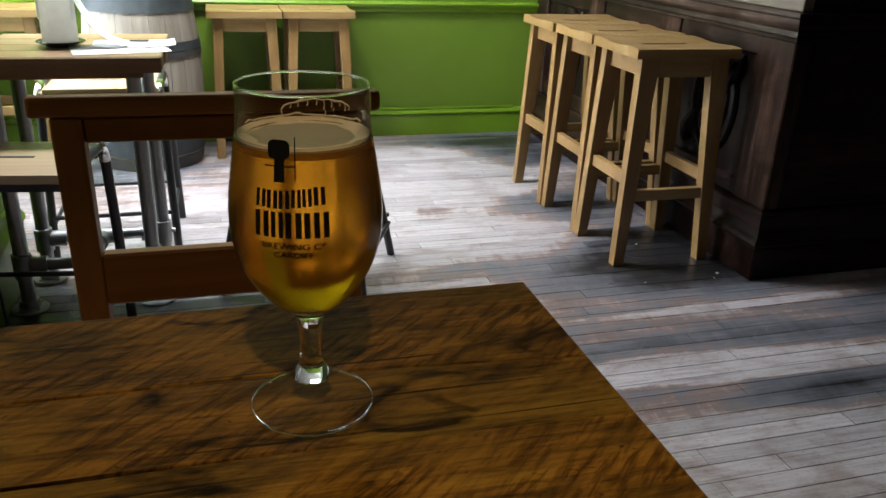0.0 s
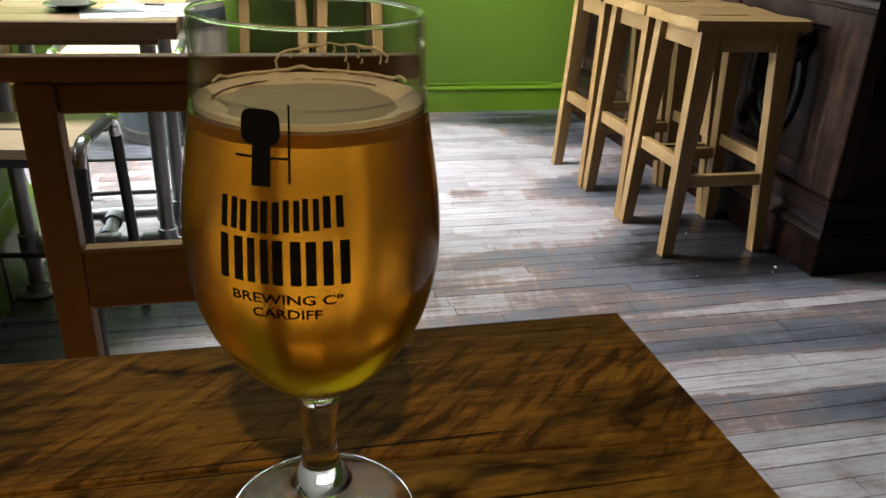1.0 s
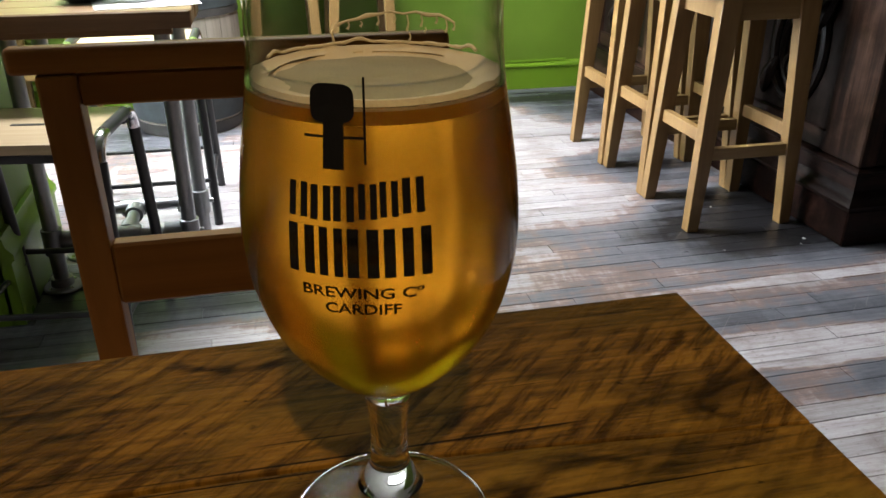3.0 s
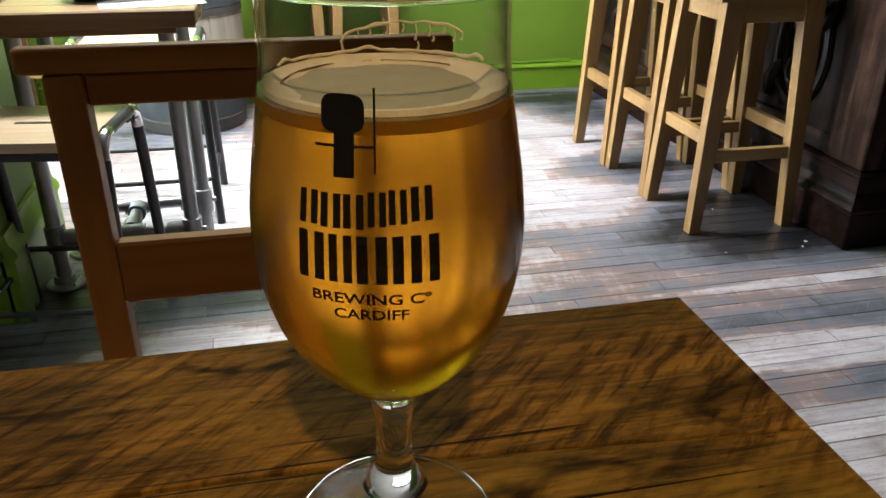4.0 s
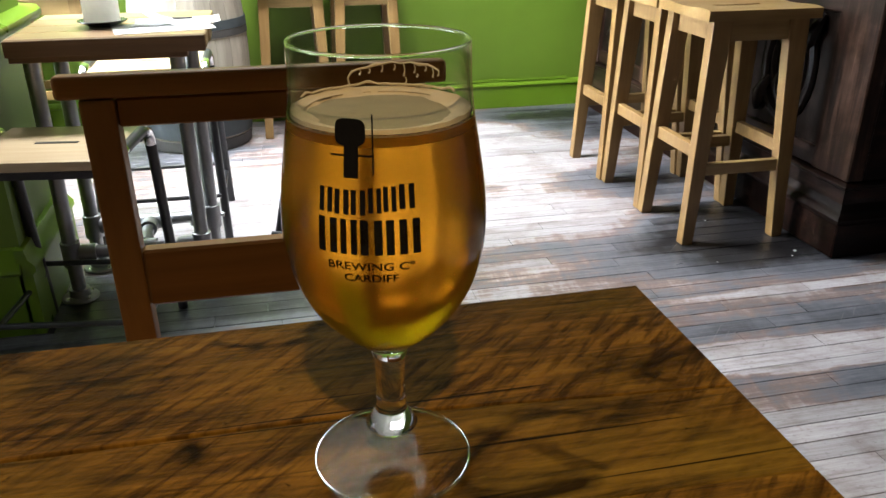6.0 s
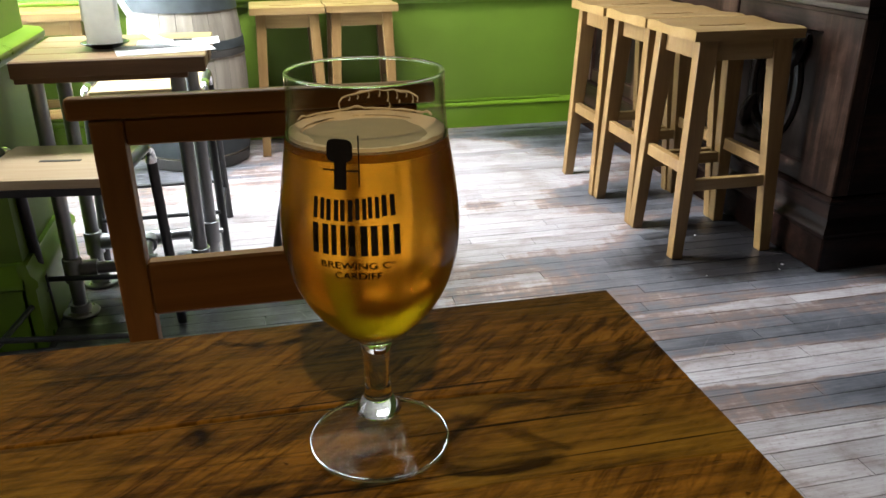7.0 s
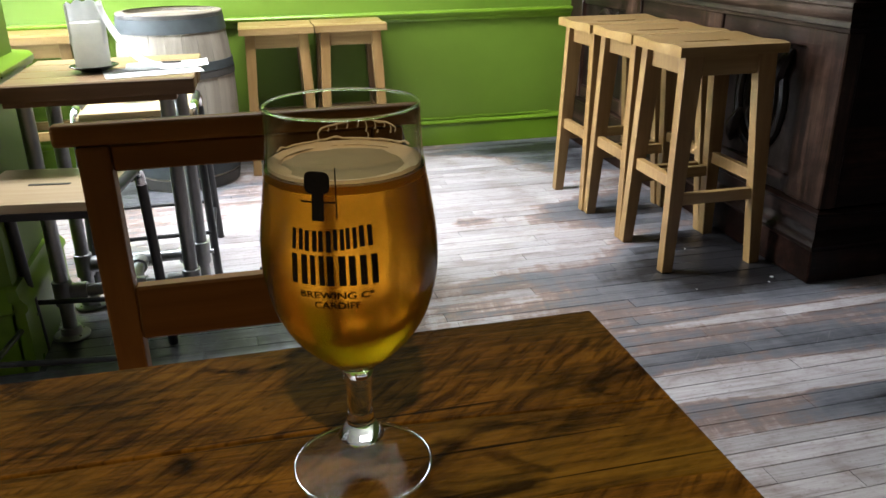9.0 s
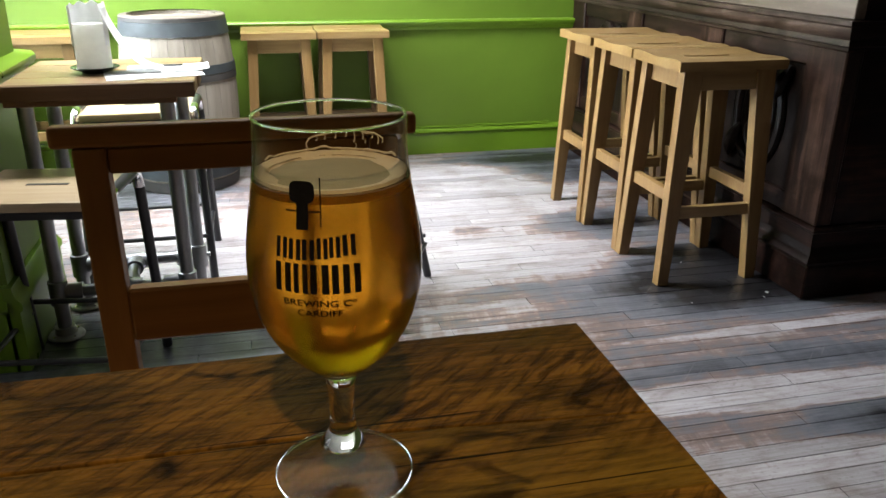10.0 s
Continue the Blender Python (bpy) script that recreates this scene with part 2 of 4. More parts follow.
def clear_glass():
    m, n, l, b = shader("clear_glass", 0.0)
    b.inputs["Transmission Weight"].default_value, b.inputs["IOR"].default_value = 1.0, 1.47
    b.inputs["Base Color"].default_value = (0.985, 0.99, 0.985, 1)
    return m


def thin_glass(name, power, weight):
    """Thin-walled glass: light goes straight through, with a gloss that grows towards the edges."""
    m, n, l, b = shader(name, 0.02)
    clear = n.new("ShaderNodeBsdfTransparent")
    clear.inputs["Color"].default_value = (0.965, 0.975, 0.962, 1)
    shine = n.new("ShaderNodeBsdfGlossy")
    shine.inputs["Roughness"].default_value = 0.03
    slope = n.new("ShaderNodeLayerWeight")
    slope.inputs["Blend"].default_value = 0.5
    edge = maths(n, l, "ADD", maths(n, l, "MULTIPLY", maths(n, l, "POWER", slope.outputs["Facing"], power), weight), 0.004)
    both = n.new("ShaderNodeMixShader")
    l.new(edge, both.inputs["Fac"])
    l.new(clear.outputs[0], both.inputs[1])
    l.new(shine.outputs[0], both.inputs[2])
    l.new(both.outputs[0], n["Material Output"].inputs["Surface"])
    return m


def beer_liquid():
    m, n, l, b = shader("amber_beer", 0.18)
    b.inputs["Transmission Weight"].default_value, b.inputs["IOR"].default_value = 0.88, 1.34
    haze = grain(n, l, mapped(n, l, (1, 1, 1)), 30, 3)
    l.new(ramp(n, l, haze, (0.3, (0.72, 0.29, 0.012)), (0.7, (0.78, 0.335, 0.02))), b.inputs["Base Color"])
    return m


def foam_froth(name, colour, through_light):
    m, n, l, b = shader(name, 0.75)
    fizz = n.new("ShaderNodeTexVoronoi")
    fizz.inputs["Scale"].default_value = 900
    l.new(n.new("ShaderNodeTexCoord").outputs["Object"], fizz.inputs["Vector"])
    broad = grain(n, l, mapped(n, l, (1, 1, 1)), 120, 4)
    l.new(ramp(n, l, broad, (0.3, tuple(v * 0.82 for v in colour)), (0.7, colour)), b.inputs["Base Color"])
    b.inputs["Transmission Weight"].default_value = through_light
    bump(n, l, b, fizz.outputs["Distance"], 0.4, 0.0004)
    return m


def thin_paper(name, colour, through_light):
    m, n, l, b = shader(name, 0.9)
    soft = grain(n, l, mapped(n, l, (1, 1, 1)), 60, 4)
    c = ramp(n, l, soft, (0.3, tuple(v * 0.94 for v in colour)), (0.7, colour))
    l.new(c, b.inputs["Base Color"])
    glow = n.new("ShaderNodeBsdfTranslucent")
    l.new(c, glow.inputs["Color"])
    both = n.new("ShaderNodeMixShader")
    both.inputs["Fac"].default_value = through_light
    l.new(b.outputs[0], both.inputs[1])
    l.new(glow.outputs[0], both.inputs[2])
    l.new(both.outputs[0], n["Material Output"].inputs["Surface"])
    bump(n, l, b, soft, 0.2, 0.001)
    return m


# (x, y, half width, half depth, strength) of the larger black patches on the boards, and below zero of the barest ones
STAINS = ((1.85, 4.22, 0.48, 0.12, 0.34), (2.00, 3.95, 0.34, 0.16, 0.26), (1.34, 3.25, 0.09, 0.08, 0.20), (1.90, 3.22, 0.26, 0.18, 0.22),
          (1.20, 2.67, 0.55, 0.06, 0.12), (2.06, 2.66, 0.36, 0.27, 0.42), (1.62, 2.48, 0.40, 0.10, 0.06), (1.66, 2.16, 0.42, 0.08, 0.05),
          (2.32, 2.09, 0.34, 0.06, 0.16), (2.06, 1.82, 0.30, 0.075, 0.24), (0.45, 2.55, 0.36, 0.13, 0.34), (-0.10, 2.50, 0.34, 0.28, 0.34),
          (0.15, 3.95, 0.35, 0.14, 0.2), (2.45, 2.25, 0.3, 0.05, 0.2),
          (1.42, 3.72, 0.46, 0.50, -0.30), (1.30, 2.95, 0.60, 0.16, -0.22), (2.05, 2.285, 0.50, 0.022, -0.22), (1.60, 2.00, 0.62, 0.055, -0.32),
          (1.80, 1.48, 0.90, 0.24, -0.36), (2.10, 1.945, 0.45, 0.04, -0.28), (0.55, 3.15, 0.45, 0.40, -0.30), (0.40, 2.28, 0.24, 0.10, -0.26))
M_FLOOR = floor_boards()
M_TABLE = table_boards()
M_GREEN = paint("green_wall_paint", (0.1008, 0.1703, 0.0091), 0.55)
M_GREEN_TRIM = paint("green_gloss_trim", (0.1235, 0.2178, 0.0117), 0.28)
M_CEIL = paint("off_white_ceiling", (0.26, 0.24, 0.22), 0.7)
M_WALLB = paint("dull_cream_wall", (0.13, 0.11, 0.09), 0.6)
M_WFRAME = paint("dark_window_paint", (0.05, 0.05, 0.045), 0.4)
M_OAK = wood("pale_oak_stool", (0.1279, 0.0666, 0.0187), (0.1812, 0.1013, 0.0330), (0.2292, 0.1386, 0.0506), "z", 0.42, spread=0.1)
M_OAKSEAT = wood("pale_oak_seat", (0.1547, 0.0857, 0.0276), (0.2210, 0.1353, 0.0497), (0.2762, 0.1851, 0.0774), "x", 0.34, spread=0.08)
M_PLY = wood("pale_ply_seat", (0.2990, 0.2015, 0.0975), (0.3900, 0.2860, 0.1625), (0.4550, 0.3575, 0.2275), "x", 0.36, spread=0.05)
M_CHAIR = wood("orange_brown_chair", (0.1040, 0.0400, 0.0080), (0.1680, 0.0704, 0.0144), (0.2240, 0.1000, 0.0216), "x", 0.45, 0.6, spread=0.08, spec=0.1, knots=True)
M_CHAIRZ = wood("orange_brown_post", (0.1040, 0.0400, 0.0080), (0.1680, 0.0704, 0.0144), (0.2240, 0.1000, 0.0216), "z", 0.45, 0.6, spread=0.08, spec=0.1, knots=True)
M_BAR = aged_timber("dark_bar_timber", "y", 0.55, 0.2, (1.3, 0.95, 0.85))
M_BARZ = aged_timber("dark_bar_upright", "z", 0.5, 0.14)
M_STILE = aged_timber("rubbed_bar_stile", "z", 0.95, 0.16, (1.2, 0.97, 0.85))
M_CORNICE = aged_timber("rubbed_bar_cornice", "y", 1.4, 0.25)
# the same timber darkened further: shade on the end face is in the colour
M_BARX_SHADED = aged_timber("shade_darkened_bar_end", "x", 0.30, 0.1, (1.5, 0.9, 0.75))
M_BOSS = wood("polished_boss", (0.03, 0.02, 0.015), (0.05, 0.035, 0.026), (0.08, 0.055, 0.04), "z", 0.2, 0.7)
M_FRIEZE = wood("worn_bar_frieze", (0.052, 0.036, 0.024), (0.102, 0.074, 0.052), (0.160, 0.122, 0.088), "y", 0.42, 0.7, spread=0.08, relief=0.4)
M_HTOP = wood("light_brown_table_boards", (0.1300, 0.0683, 0.0292), (0.2340, 0.1430, 0.0715), (0.3120, 0.2145, 0.1170), "x", 0.34, 0.7, spread=0.12)
M_HEDGE = wood("sawn_board_edge", (0.0585, 0.0273, 0.0104), (0.1105, 0.0553, 0.0221), (0.1625, 0.0878, 0.0377), "x", 0.5, 0.7, spread=0.1)
M_GALV = metal("galvanised_pipe", (0.3380, 0.3445, 0.3510), 0.42)
M_CHROME = metal("polished_steel", (0.80, 0.80, 0.82), 0.14, 0.08)
M_BLACK = metal("black_painted_steel", (0.022, 0.022, 0.024), 0.34, 0.3, 0.0)
M_STAVE = wood("weathered_stave", (0.140, 0.112, 0.085), (0.225, 0.192, 0.152), (0.310, 0.272, 0.222), "z", 0.6, 0.5, spread=0.14, relief=0.5)
M_HOOP = metal("blue_grey_hoop", (0.055, 0.066, 0.070), 0.6, 0.5, 0.2)
M_HOOPD = metal("rusty_black_hoop", (0.07, 0.065, 0.06), 0.55, 0.5, 0.3)
M_HEAD = wood("barrel_head", (0.12, 0.09, 0.07), (0.20, 0.16, 0.13), (0.29, 0.25, 0.21), "x", 0.6, 0.5)
M_PAPER = thin_paper("white_paper", (0.86, 0.86, 0.85), 0.35)
M_TOWEL = thin_paper("soft_paper_towel", (0.92, 0.91, 0.86), 0.6)
M_SAUCER = paint("black_glazed_saucer", (0.018, 0.022, 0.022), 0.22, 0.1, 0.02)
M_INK = paint("black_print", (0.004, 0.0036, 0.0032), 0.7, 0.2, 0.01)
M_INK.node_tree.nodes["Principled BSDF"].inputs["Specular IOR Level"].default_value = 0.04
M_FAINT = paint("pale_print", (0.30, 0.22, 0.10), 0.6, 0.2, 0.02)
M_GLASS = clear_glass()
M_THIN = thin_glass("thin_foot_glass", 8.0, 0.25)
M_WALLGLASS = thin_glass("thin_wall_glass", 3.5, 0.9)
M_BEER = beer_liquid()
M_FOAM = foam_froth("cream_foam", (0.46, 0.36, 0.21), 0.0)
M_FILM = foam_froth("thin_foam_film", (0.225, 0.18, 0.085), 0.0)
M_GROUND = paint("street_paving", (0.28, 0.27, 0.26), 0.8)


# ---- shaping helpers ----
def part(name, bm, material, parent=None, label="", smooth=False):
    """Links a bmesh as one mesh object under a thing or a part."""
    me = bpy.data.meshes.new(name)
    bmesh.ops.recalc_face_normals(bm, faces=bm.faces)
    bm.to_mesh(me)
    bm.free()
    if smooth:
        for p in me.polygons:
            p.use_smooth = True
        me.set_sharp_from_angle(angle=radians(40))
    me.materials.append(material)
    ob = new(name, me)
    if parent is not None:
        ob.parent = parent
    if label:
        ob["label"] = label
    return ob


def thing(name, m, label, category, group="", kind=""):
    ob = new(name)
    ob.matrix_world = m
    ob.empty_display_size = 0.05
    return tagged(ob, label, category, group, kind)


def box(x0, x1, y0, y1, z0, z1, bevel=0.0, seg=1, bm=None):
    bm = bm or bmesh.new()
    g = bmesh.ops.create_cube(bm, size=1)
    for v in g["verts"]:
        v.co = Vector((x0 + (v.co.x + 0.5) * (x1 - x0), y0 + (v.co.y + 0.5) * (y1 - y0), z0 + (v.co.z + 0.5) * (z1 - z0)))
    if bevel:
        edges = list({e for v in g["verts"] for e in v.link_edges})
        bmesh.ops.bevel(bm, geom=edges, offset=bevel, segments=seg, affect="EDGES", profile=0.6)
    return bm


def bar(a, b, wa, da, wb=None, db=None, bevel=0.002):
    """A straight rail or leg with a rectangular section from a to b, upright sections kept level."""
    bm = bmesh.new()
    a, b = Vector(a), Vector(b)
    wb, db = wb or wa, db or da
    way = (b - a).normalized()
    side = way.cross(Vector((0, 1, 0)) if abs(way.z) > 0.7 else Vector((0, 0, 1))).normalized()
    up = side.cross(way).normalized()
    rings = []
    for p, w, d in ((a, wa, da), (b, wb, db)):
        rings.append([bm.verts.new(p + side * sx * w / 2 + up * sy * d / 2) for sx, sy in ((-1, -1), (1, -1), (1, 1), (-1, 1))])
    for i in range(4):
        bm.faces.new((rings[0][i], rings[0][(i + 1) % 4], rings[1][(i + 1) % 4], rings[1][i]))
    bm.faces.new(rings[0][::-1])
    bm.faces.new(rings[1])
    if bevel:
        bmesh.ops.bevel(bm, geom=list(bm.edges), offset=bevel, segments=2, affect="EDGES", profile=0.6)
    return bm


def tube(points, r, n=12, bm=None, closed_ends=True):
    bm = bm or bmesh.new()
    pts = [Vector(p) for p in points]
    rings, prev = [], None
    for i, p in enumerate(pts):
        way = (pts[min(i + 1, len(pts) - 1)] - pts[max(i - 1, 0)]).normalized()
        side = prev if prev is not None else (Vector((0, 0, 1)) if abs(way.z) < 0.8 else Vector((1, 0, 0)))
        side = (side - way * side.dot(way)).normalized()
        prev = side
        up = way.cross(side)
        rr = r[i] if isinstance(r, (list, tuple)) else r
        rings.append([bm.verts.new(p + (side * math.cos(k * 2 * math.pi / n) + up * math.sin(k * 2 * math.pi / n)) * rr) for k in range(n)])
    for a, b in zip(rings, rings[1:]):
        for k in range(n):
            bm.faces.new((a[k], a[(k + 1) % n], b[(k + 1) % n], b[k]))
    if closed_ends:
        bm.faces.new(rings[0][::-1])
        bm.faces.new(rings[-1])
    return bm


def rounded(points, r, steps=6):
    """A polyline with its inner corners rounded."""
    pts = [Vector(p) for p in points]
    out = [pts[0]]
    for a, b, c in zip(pts, pts[1:], pts[2:]):
        p, q = b + (a - b).normalized() * r, b + (c - b).normalized() * r
        for i in range(steps + 1):
            t = i / steps
            out.append(p * (1 - t) ** 2 + b * 2 * t * (1 - t) + q * t * t)
    return out + [pts[-1]]


def lathe(profile, n=64, bm=None, closed=False):
    """Turns (radius, height) points about z."""
    bm = bm or bmesh.new()
    rings = []
    for r, z in profile:
        if r < 1e-6:
            rings.append([bm.verts.new((0, 0, z))])
        else:
            rings.append([bm.verts.new((r * math.cos(2 * math.pi * k / n), r * math.sin(2 * math.pi * k / n), z)) for k in range(n)])
    pairs = list(zip(rings, rings[1:])) + ([(rings[-1], rings[0])] if closed else [])
    for a, b in pairs:
        for k in range(n):
            q = (a[k % len(a)], a[(k + 1) % len(a)], b[(k + 1) % len(b)], b[k % len(b)])
            bm.faces.new(tuple(dict.fromkeys(q)))
    return bm


def moulding(profile, start, end, out, mitre=0.0):
    """Sweeps a profile of (out, up) points in a straight line; out is the way in which it projects; mitre 1 cuts the start at 45 degrees."""
    bm = bmesh.new()
    s, e, o = Vector(start), Vector(end), Vector(out)
    back = (s - e).normalized() * mitre
    a = [bm.verts.new(s + (o + back) * u + Vector((0, 0, v))) for u, v in profile]
    b = [bm.verts.new(e + o * u + Vector((0, 0, v))) for u, v in profile]
    for i in range(len(a)):
        bm.faces.new((a[i], a[(i + 1) % len(a)], b[(i + 1) % len(b)], b[i]))
    bm.faces.new(a[::-1])
    bm.faces.new(b)
    return bm


# ---- the room ----
X0, X1, Y0, YN, H, BAY = -1.6, 4.2, -1.6, 4.40, 2.75, -0.50
floor = part("floor", box(X0 - 0.2, X1 + 0.2, Y0 - 0.2, YN + 0.2, -0.12, -0.012), M_HOOPD)
tagged(floor, "old timber strip floor, pale and worn with patches of black stain", "floor", kind="structure")
ground = part("ground", box(-400, 400, -400, 400, -0.6, -0.45), M_GROUND)
tagged(ground, "grey paving outside the windows", "ground", kind="structure")

north = part("wall_north", box(X0 - 0.2, X1 + 0.2, YN, YN + 0.2, -0.1, H), M_GREEN)
tagged(north, "bright green painted wall behind the stools and barrel", "wall", kind="structure")
part("dado_rail", moulding([(-0.01, 0.0), (0.012, 0.0), (0.018, 0.008), (0.018, 0.016), (0.034, 0.03), (0.036, 0.04), (0.03, 0.047), (-0.01, 0.049)],
                           (BAY, YN, 0.612), (2.2, YN, 0.612), (0, -1, 0)), M_GREEN_TRIM, north, "gloss green dado rail", True)
part("baseboard", moulding([(-0.01, 0.0), (0.018, 0.0), (0.018, 0.105), (0.026, 0.112), (0.024, 0.122), (0.012, 0.132), (-0.01, 0.134)],
                           (BAY, YN, 0.0), (2.2, YN, 0.0), (0, -1, 0)), M_GREEN_TRIM, north, "gloss green skirting board", True)
part("cable", tube([(0.9 + 0.13 * i, YN - 0.017, 0.139 + 0.004 * math.sin(i * 2.3)) for i in range(10)], 0.004, 8), M_GREEN_TRIM, north,
     "painted-over cable on the skirting", True)
tagged(part("wall_east", box(X1, X1 + 0.2, Y0, YN, -0.1, H), M_WALLB), "plain dull cream wall", "wall", kind="structure")
tagged(part("wall_south", box(X0 - 0.2, X1 + 0.2, Y0 - 0.2, Y0, -0.1, H), M_WALLB), "plain dull cream wall", "wall", kind="structure")
tagged(part("ceiling", box(X0 - 0.2, X1 + 0.2, Y0 - 0.2, YN + 0.2, H, H + 0.15), M_CEIL), "plain off-white ceiling", "ceiling", kind="structure")

# the near west wall and the window bay beyond the pier, each with an opening


def pierced_wall(name, x, y0, y1, w, label):
    bm = box(x - 0.2, x, y0, w[0], -0.1, H)
    box(x - 0.2, x, w[1], y1, -0.1, H, bm=bm)
    box(x - 0.2, x, w[0], w[1], -0.1, w[2], bm=bm)
    box(x - 0.2, x, w[0], w[1], w[3], H, bm=bm)
    return tagged(part(name, bm, M_GREEN), label, "wall", kind="structure")


def window(name, x, y0, y1, z0, z1):
    w = thing(name, pose(x - 0.1, (y0 + y1) / 2, z0), "tall window with dark painted glazing bars", "window", kind="structure")
    hw, h = (y1 - y0) / 2, z1 - z0
    f = box(-0.04, 0.04, -hw, hw, 0, 0.06)
    box(-0.04, 0.04, -hw, hw, h - 0.06, h, bm=f)
    box(-0.04, 0.04, -hw, -hw + 0.06, 0.06, h - 0.06, bm=f)
    box(-0.04, 0.04, hw - 0.06, hw, 0.06, h - 0.06, bm=f)
    part("window_frame", f, M_WFRAME, w)
    for k in (-1, 1):
        part("glazing_bar", box(-0.02, 0.02, k * hw / 3 - 0.014, k * hw / 3 + 0.014, 0.06, h - 0.06), M_WFRAME, w)
    for k in (1, 2, 3):
        part("glazing_bar", box(-0.016, 0.016, -hw + 0.06, hw - 0.06, k * h / 4 - 0.012, k * h / 4 + 0.012), M_WFRAME, w)
    pane = part("pane", box(-0.003, 0.003, -hw + 0.05, hw - 0.05, 0.05, h - 0.05), M_GLASS, w)
    pane.visible_shadow = False
    part("window_sill", box(0.06, 0.13, -hw - 0.02, hw + 0.02, -0.03, 0.004, 0.006), M_GREEN_TRIM, w)


WINDOW = (3.0, 4.32, 0.5, 2.50)
pierced_wall("wall_bay", BAY, 2.92, YN, WINDOW, "green painted window bay wall")
window("window_1", BAY, *WINDOW)
NEAR = (1.0, 2.4, 0.9, 2.45)
pierced_wall("wall_west", X0, Y0 - 0.2, 2.50, NEAR, "green painted wall with a tall window")
window("window_2", X0, *NEAR)

# unseen panel made up as a housing for the added fill lamp
fill_panel = thing("ceiling_light", pose(0.5, 3.35, 2.72), "white rectangular panel, unseen, added under the ceiling to hold a fill lamp", "ceiling light")
fr = box(-0.62, 0.62, -0.32, 0.32, 0.004, 0.03, 0.004)
part("frame", fr, M_CEIL, fill_panel)
part("diffuser", box(-0.59, 0.59, -0.29, 0.29, -0.002, 0.003), M_PAPER, fill_panel, "white diffuser")

# short green pier between the seats and the window bay
pier = part("wall_pier", box(X0, -0.024, 2.50, 2.92, 0, H), M_GREEN)
tagged(pier, "green painted end of a dividing wall", "wall", kind="structure")
LEDGE = [(-0.01, 0.0), (0.008, 0.0), (0.014, 0.012), (0.034, 0.02), (0.042, 0.032), (0.042, 0.044), (0.032, 0.054), (-0.01, 0.058)]
part("dado_rail", moulding(LEDGE, (-0.024, 2.46, 0.672), (-0.024, 2.96, 0.672), (1, 0, 0)), M_GREEN_TRIM, pier, "", True)
part("dado_rail", moulding(LEDGE, (X0, 2.50, 0.672), (-0.026, 2.50, 0.672), (0, -1, 0)), M_GREEN_TRIM, pier, "", True)
SKIRT = [(-0.01, 0.0), (0.022, 0.0), (0.022, 0.16), (0.03, 0.168), (0.03, 0.182), (0.016, 0.2), (0.012, 0.225), (-0.01, 0.228)]
part("baseboard", moulding(SKIRT, (-0.024, 2.478, 0.0), (-0.024, 2.94, 0.0), (1, 0, 0)), M_GREEN_TRIM, pier, "", True)
part("baseboard", moulding(SKIRT, (X0, 2.50, 0.0), (-0.026, 2.50, 0.0), (0, -1, 0)), M_GREEN_TRIM, pier, "", True)


# ---- the bar ----
counter = thing("bar_counter", pose(2.17, 2.43, 0), "dark weathered wooden bar with carved panels and stepped mouldings", "bar counter")
BL = YN - 2.43
# body, plinth, worktop and end parts share the shade-darkened timber
part("body", box(0.03, 0.75, 0.03, BL - 0.004, 0, 1.06), M_BARX_SHADED, counter)
part("plinth", box(-0.002, 0.74, -0.002, BL - 0.006, 0.0, 0.108, 0.004), M_BARX_SHADED, counter)
BASE = [(-0.03, 0.0), (0.004, 0.0), (0.004, 0.006), (0.014, 0.010), (0.017, 0.018), (0.012, 0.027), (0.002, 0.032), (-0.004, 0.044), (-0.008, 0.060), (-0.03, 0.064)]
part("base_moulding", moulding(BASE, (0, 0, 0.108), (0, BL - 0.006, 0.108), (-1, 0, 0), 1), M_BAR, counter, "", True)
part("base_moulding", moulding(BASE, (0, 0, 0.108), (0.74, 0, 0.108), (0, -1, 0), 1), M_BARX_SHADED, counter, "", True)
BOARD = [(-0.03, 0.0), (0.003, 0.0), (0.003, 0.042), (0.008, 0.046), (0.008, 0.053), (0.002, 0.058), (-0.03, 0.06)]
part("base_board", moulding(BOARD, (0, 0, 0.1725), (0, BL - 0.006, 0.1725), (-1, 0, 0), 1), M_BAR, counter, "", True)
part("base_board", moulding(BOARD, (0, 0, 0.1725), (0.74, 0, 0.1725), (0, -1, 0), 1), M_BARX_SHADED, counter, "", True)
part("end_panel", box(0.062, 0.72, 0.009, 0.04, 0.234, 0.742, 0.003), M_BARX_SHADED, counter)
for y0, y1 in ((0.006, 0.17), (0.62, 0.76), (1.22, 1.36), (1.82, BL - 0.006)):
    part("stile", box(0.004, 0.06, y0, y1, 0.234, 0.742, 0.004), M_STILE, counter)
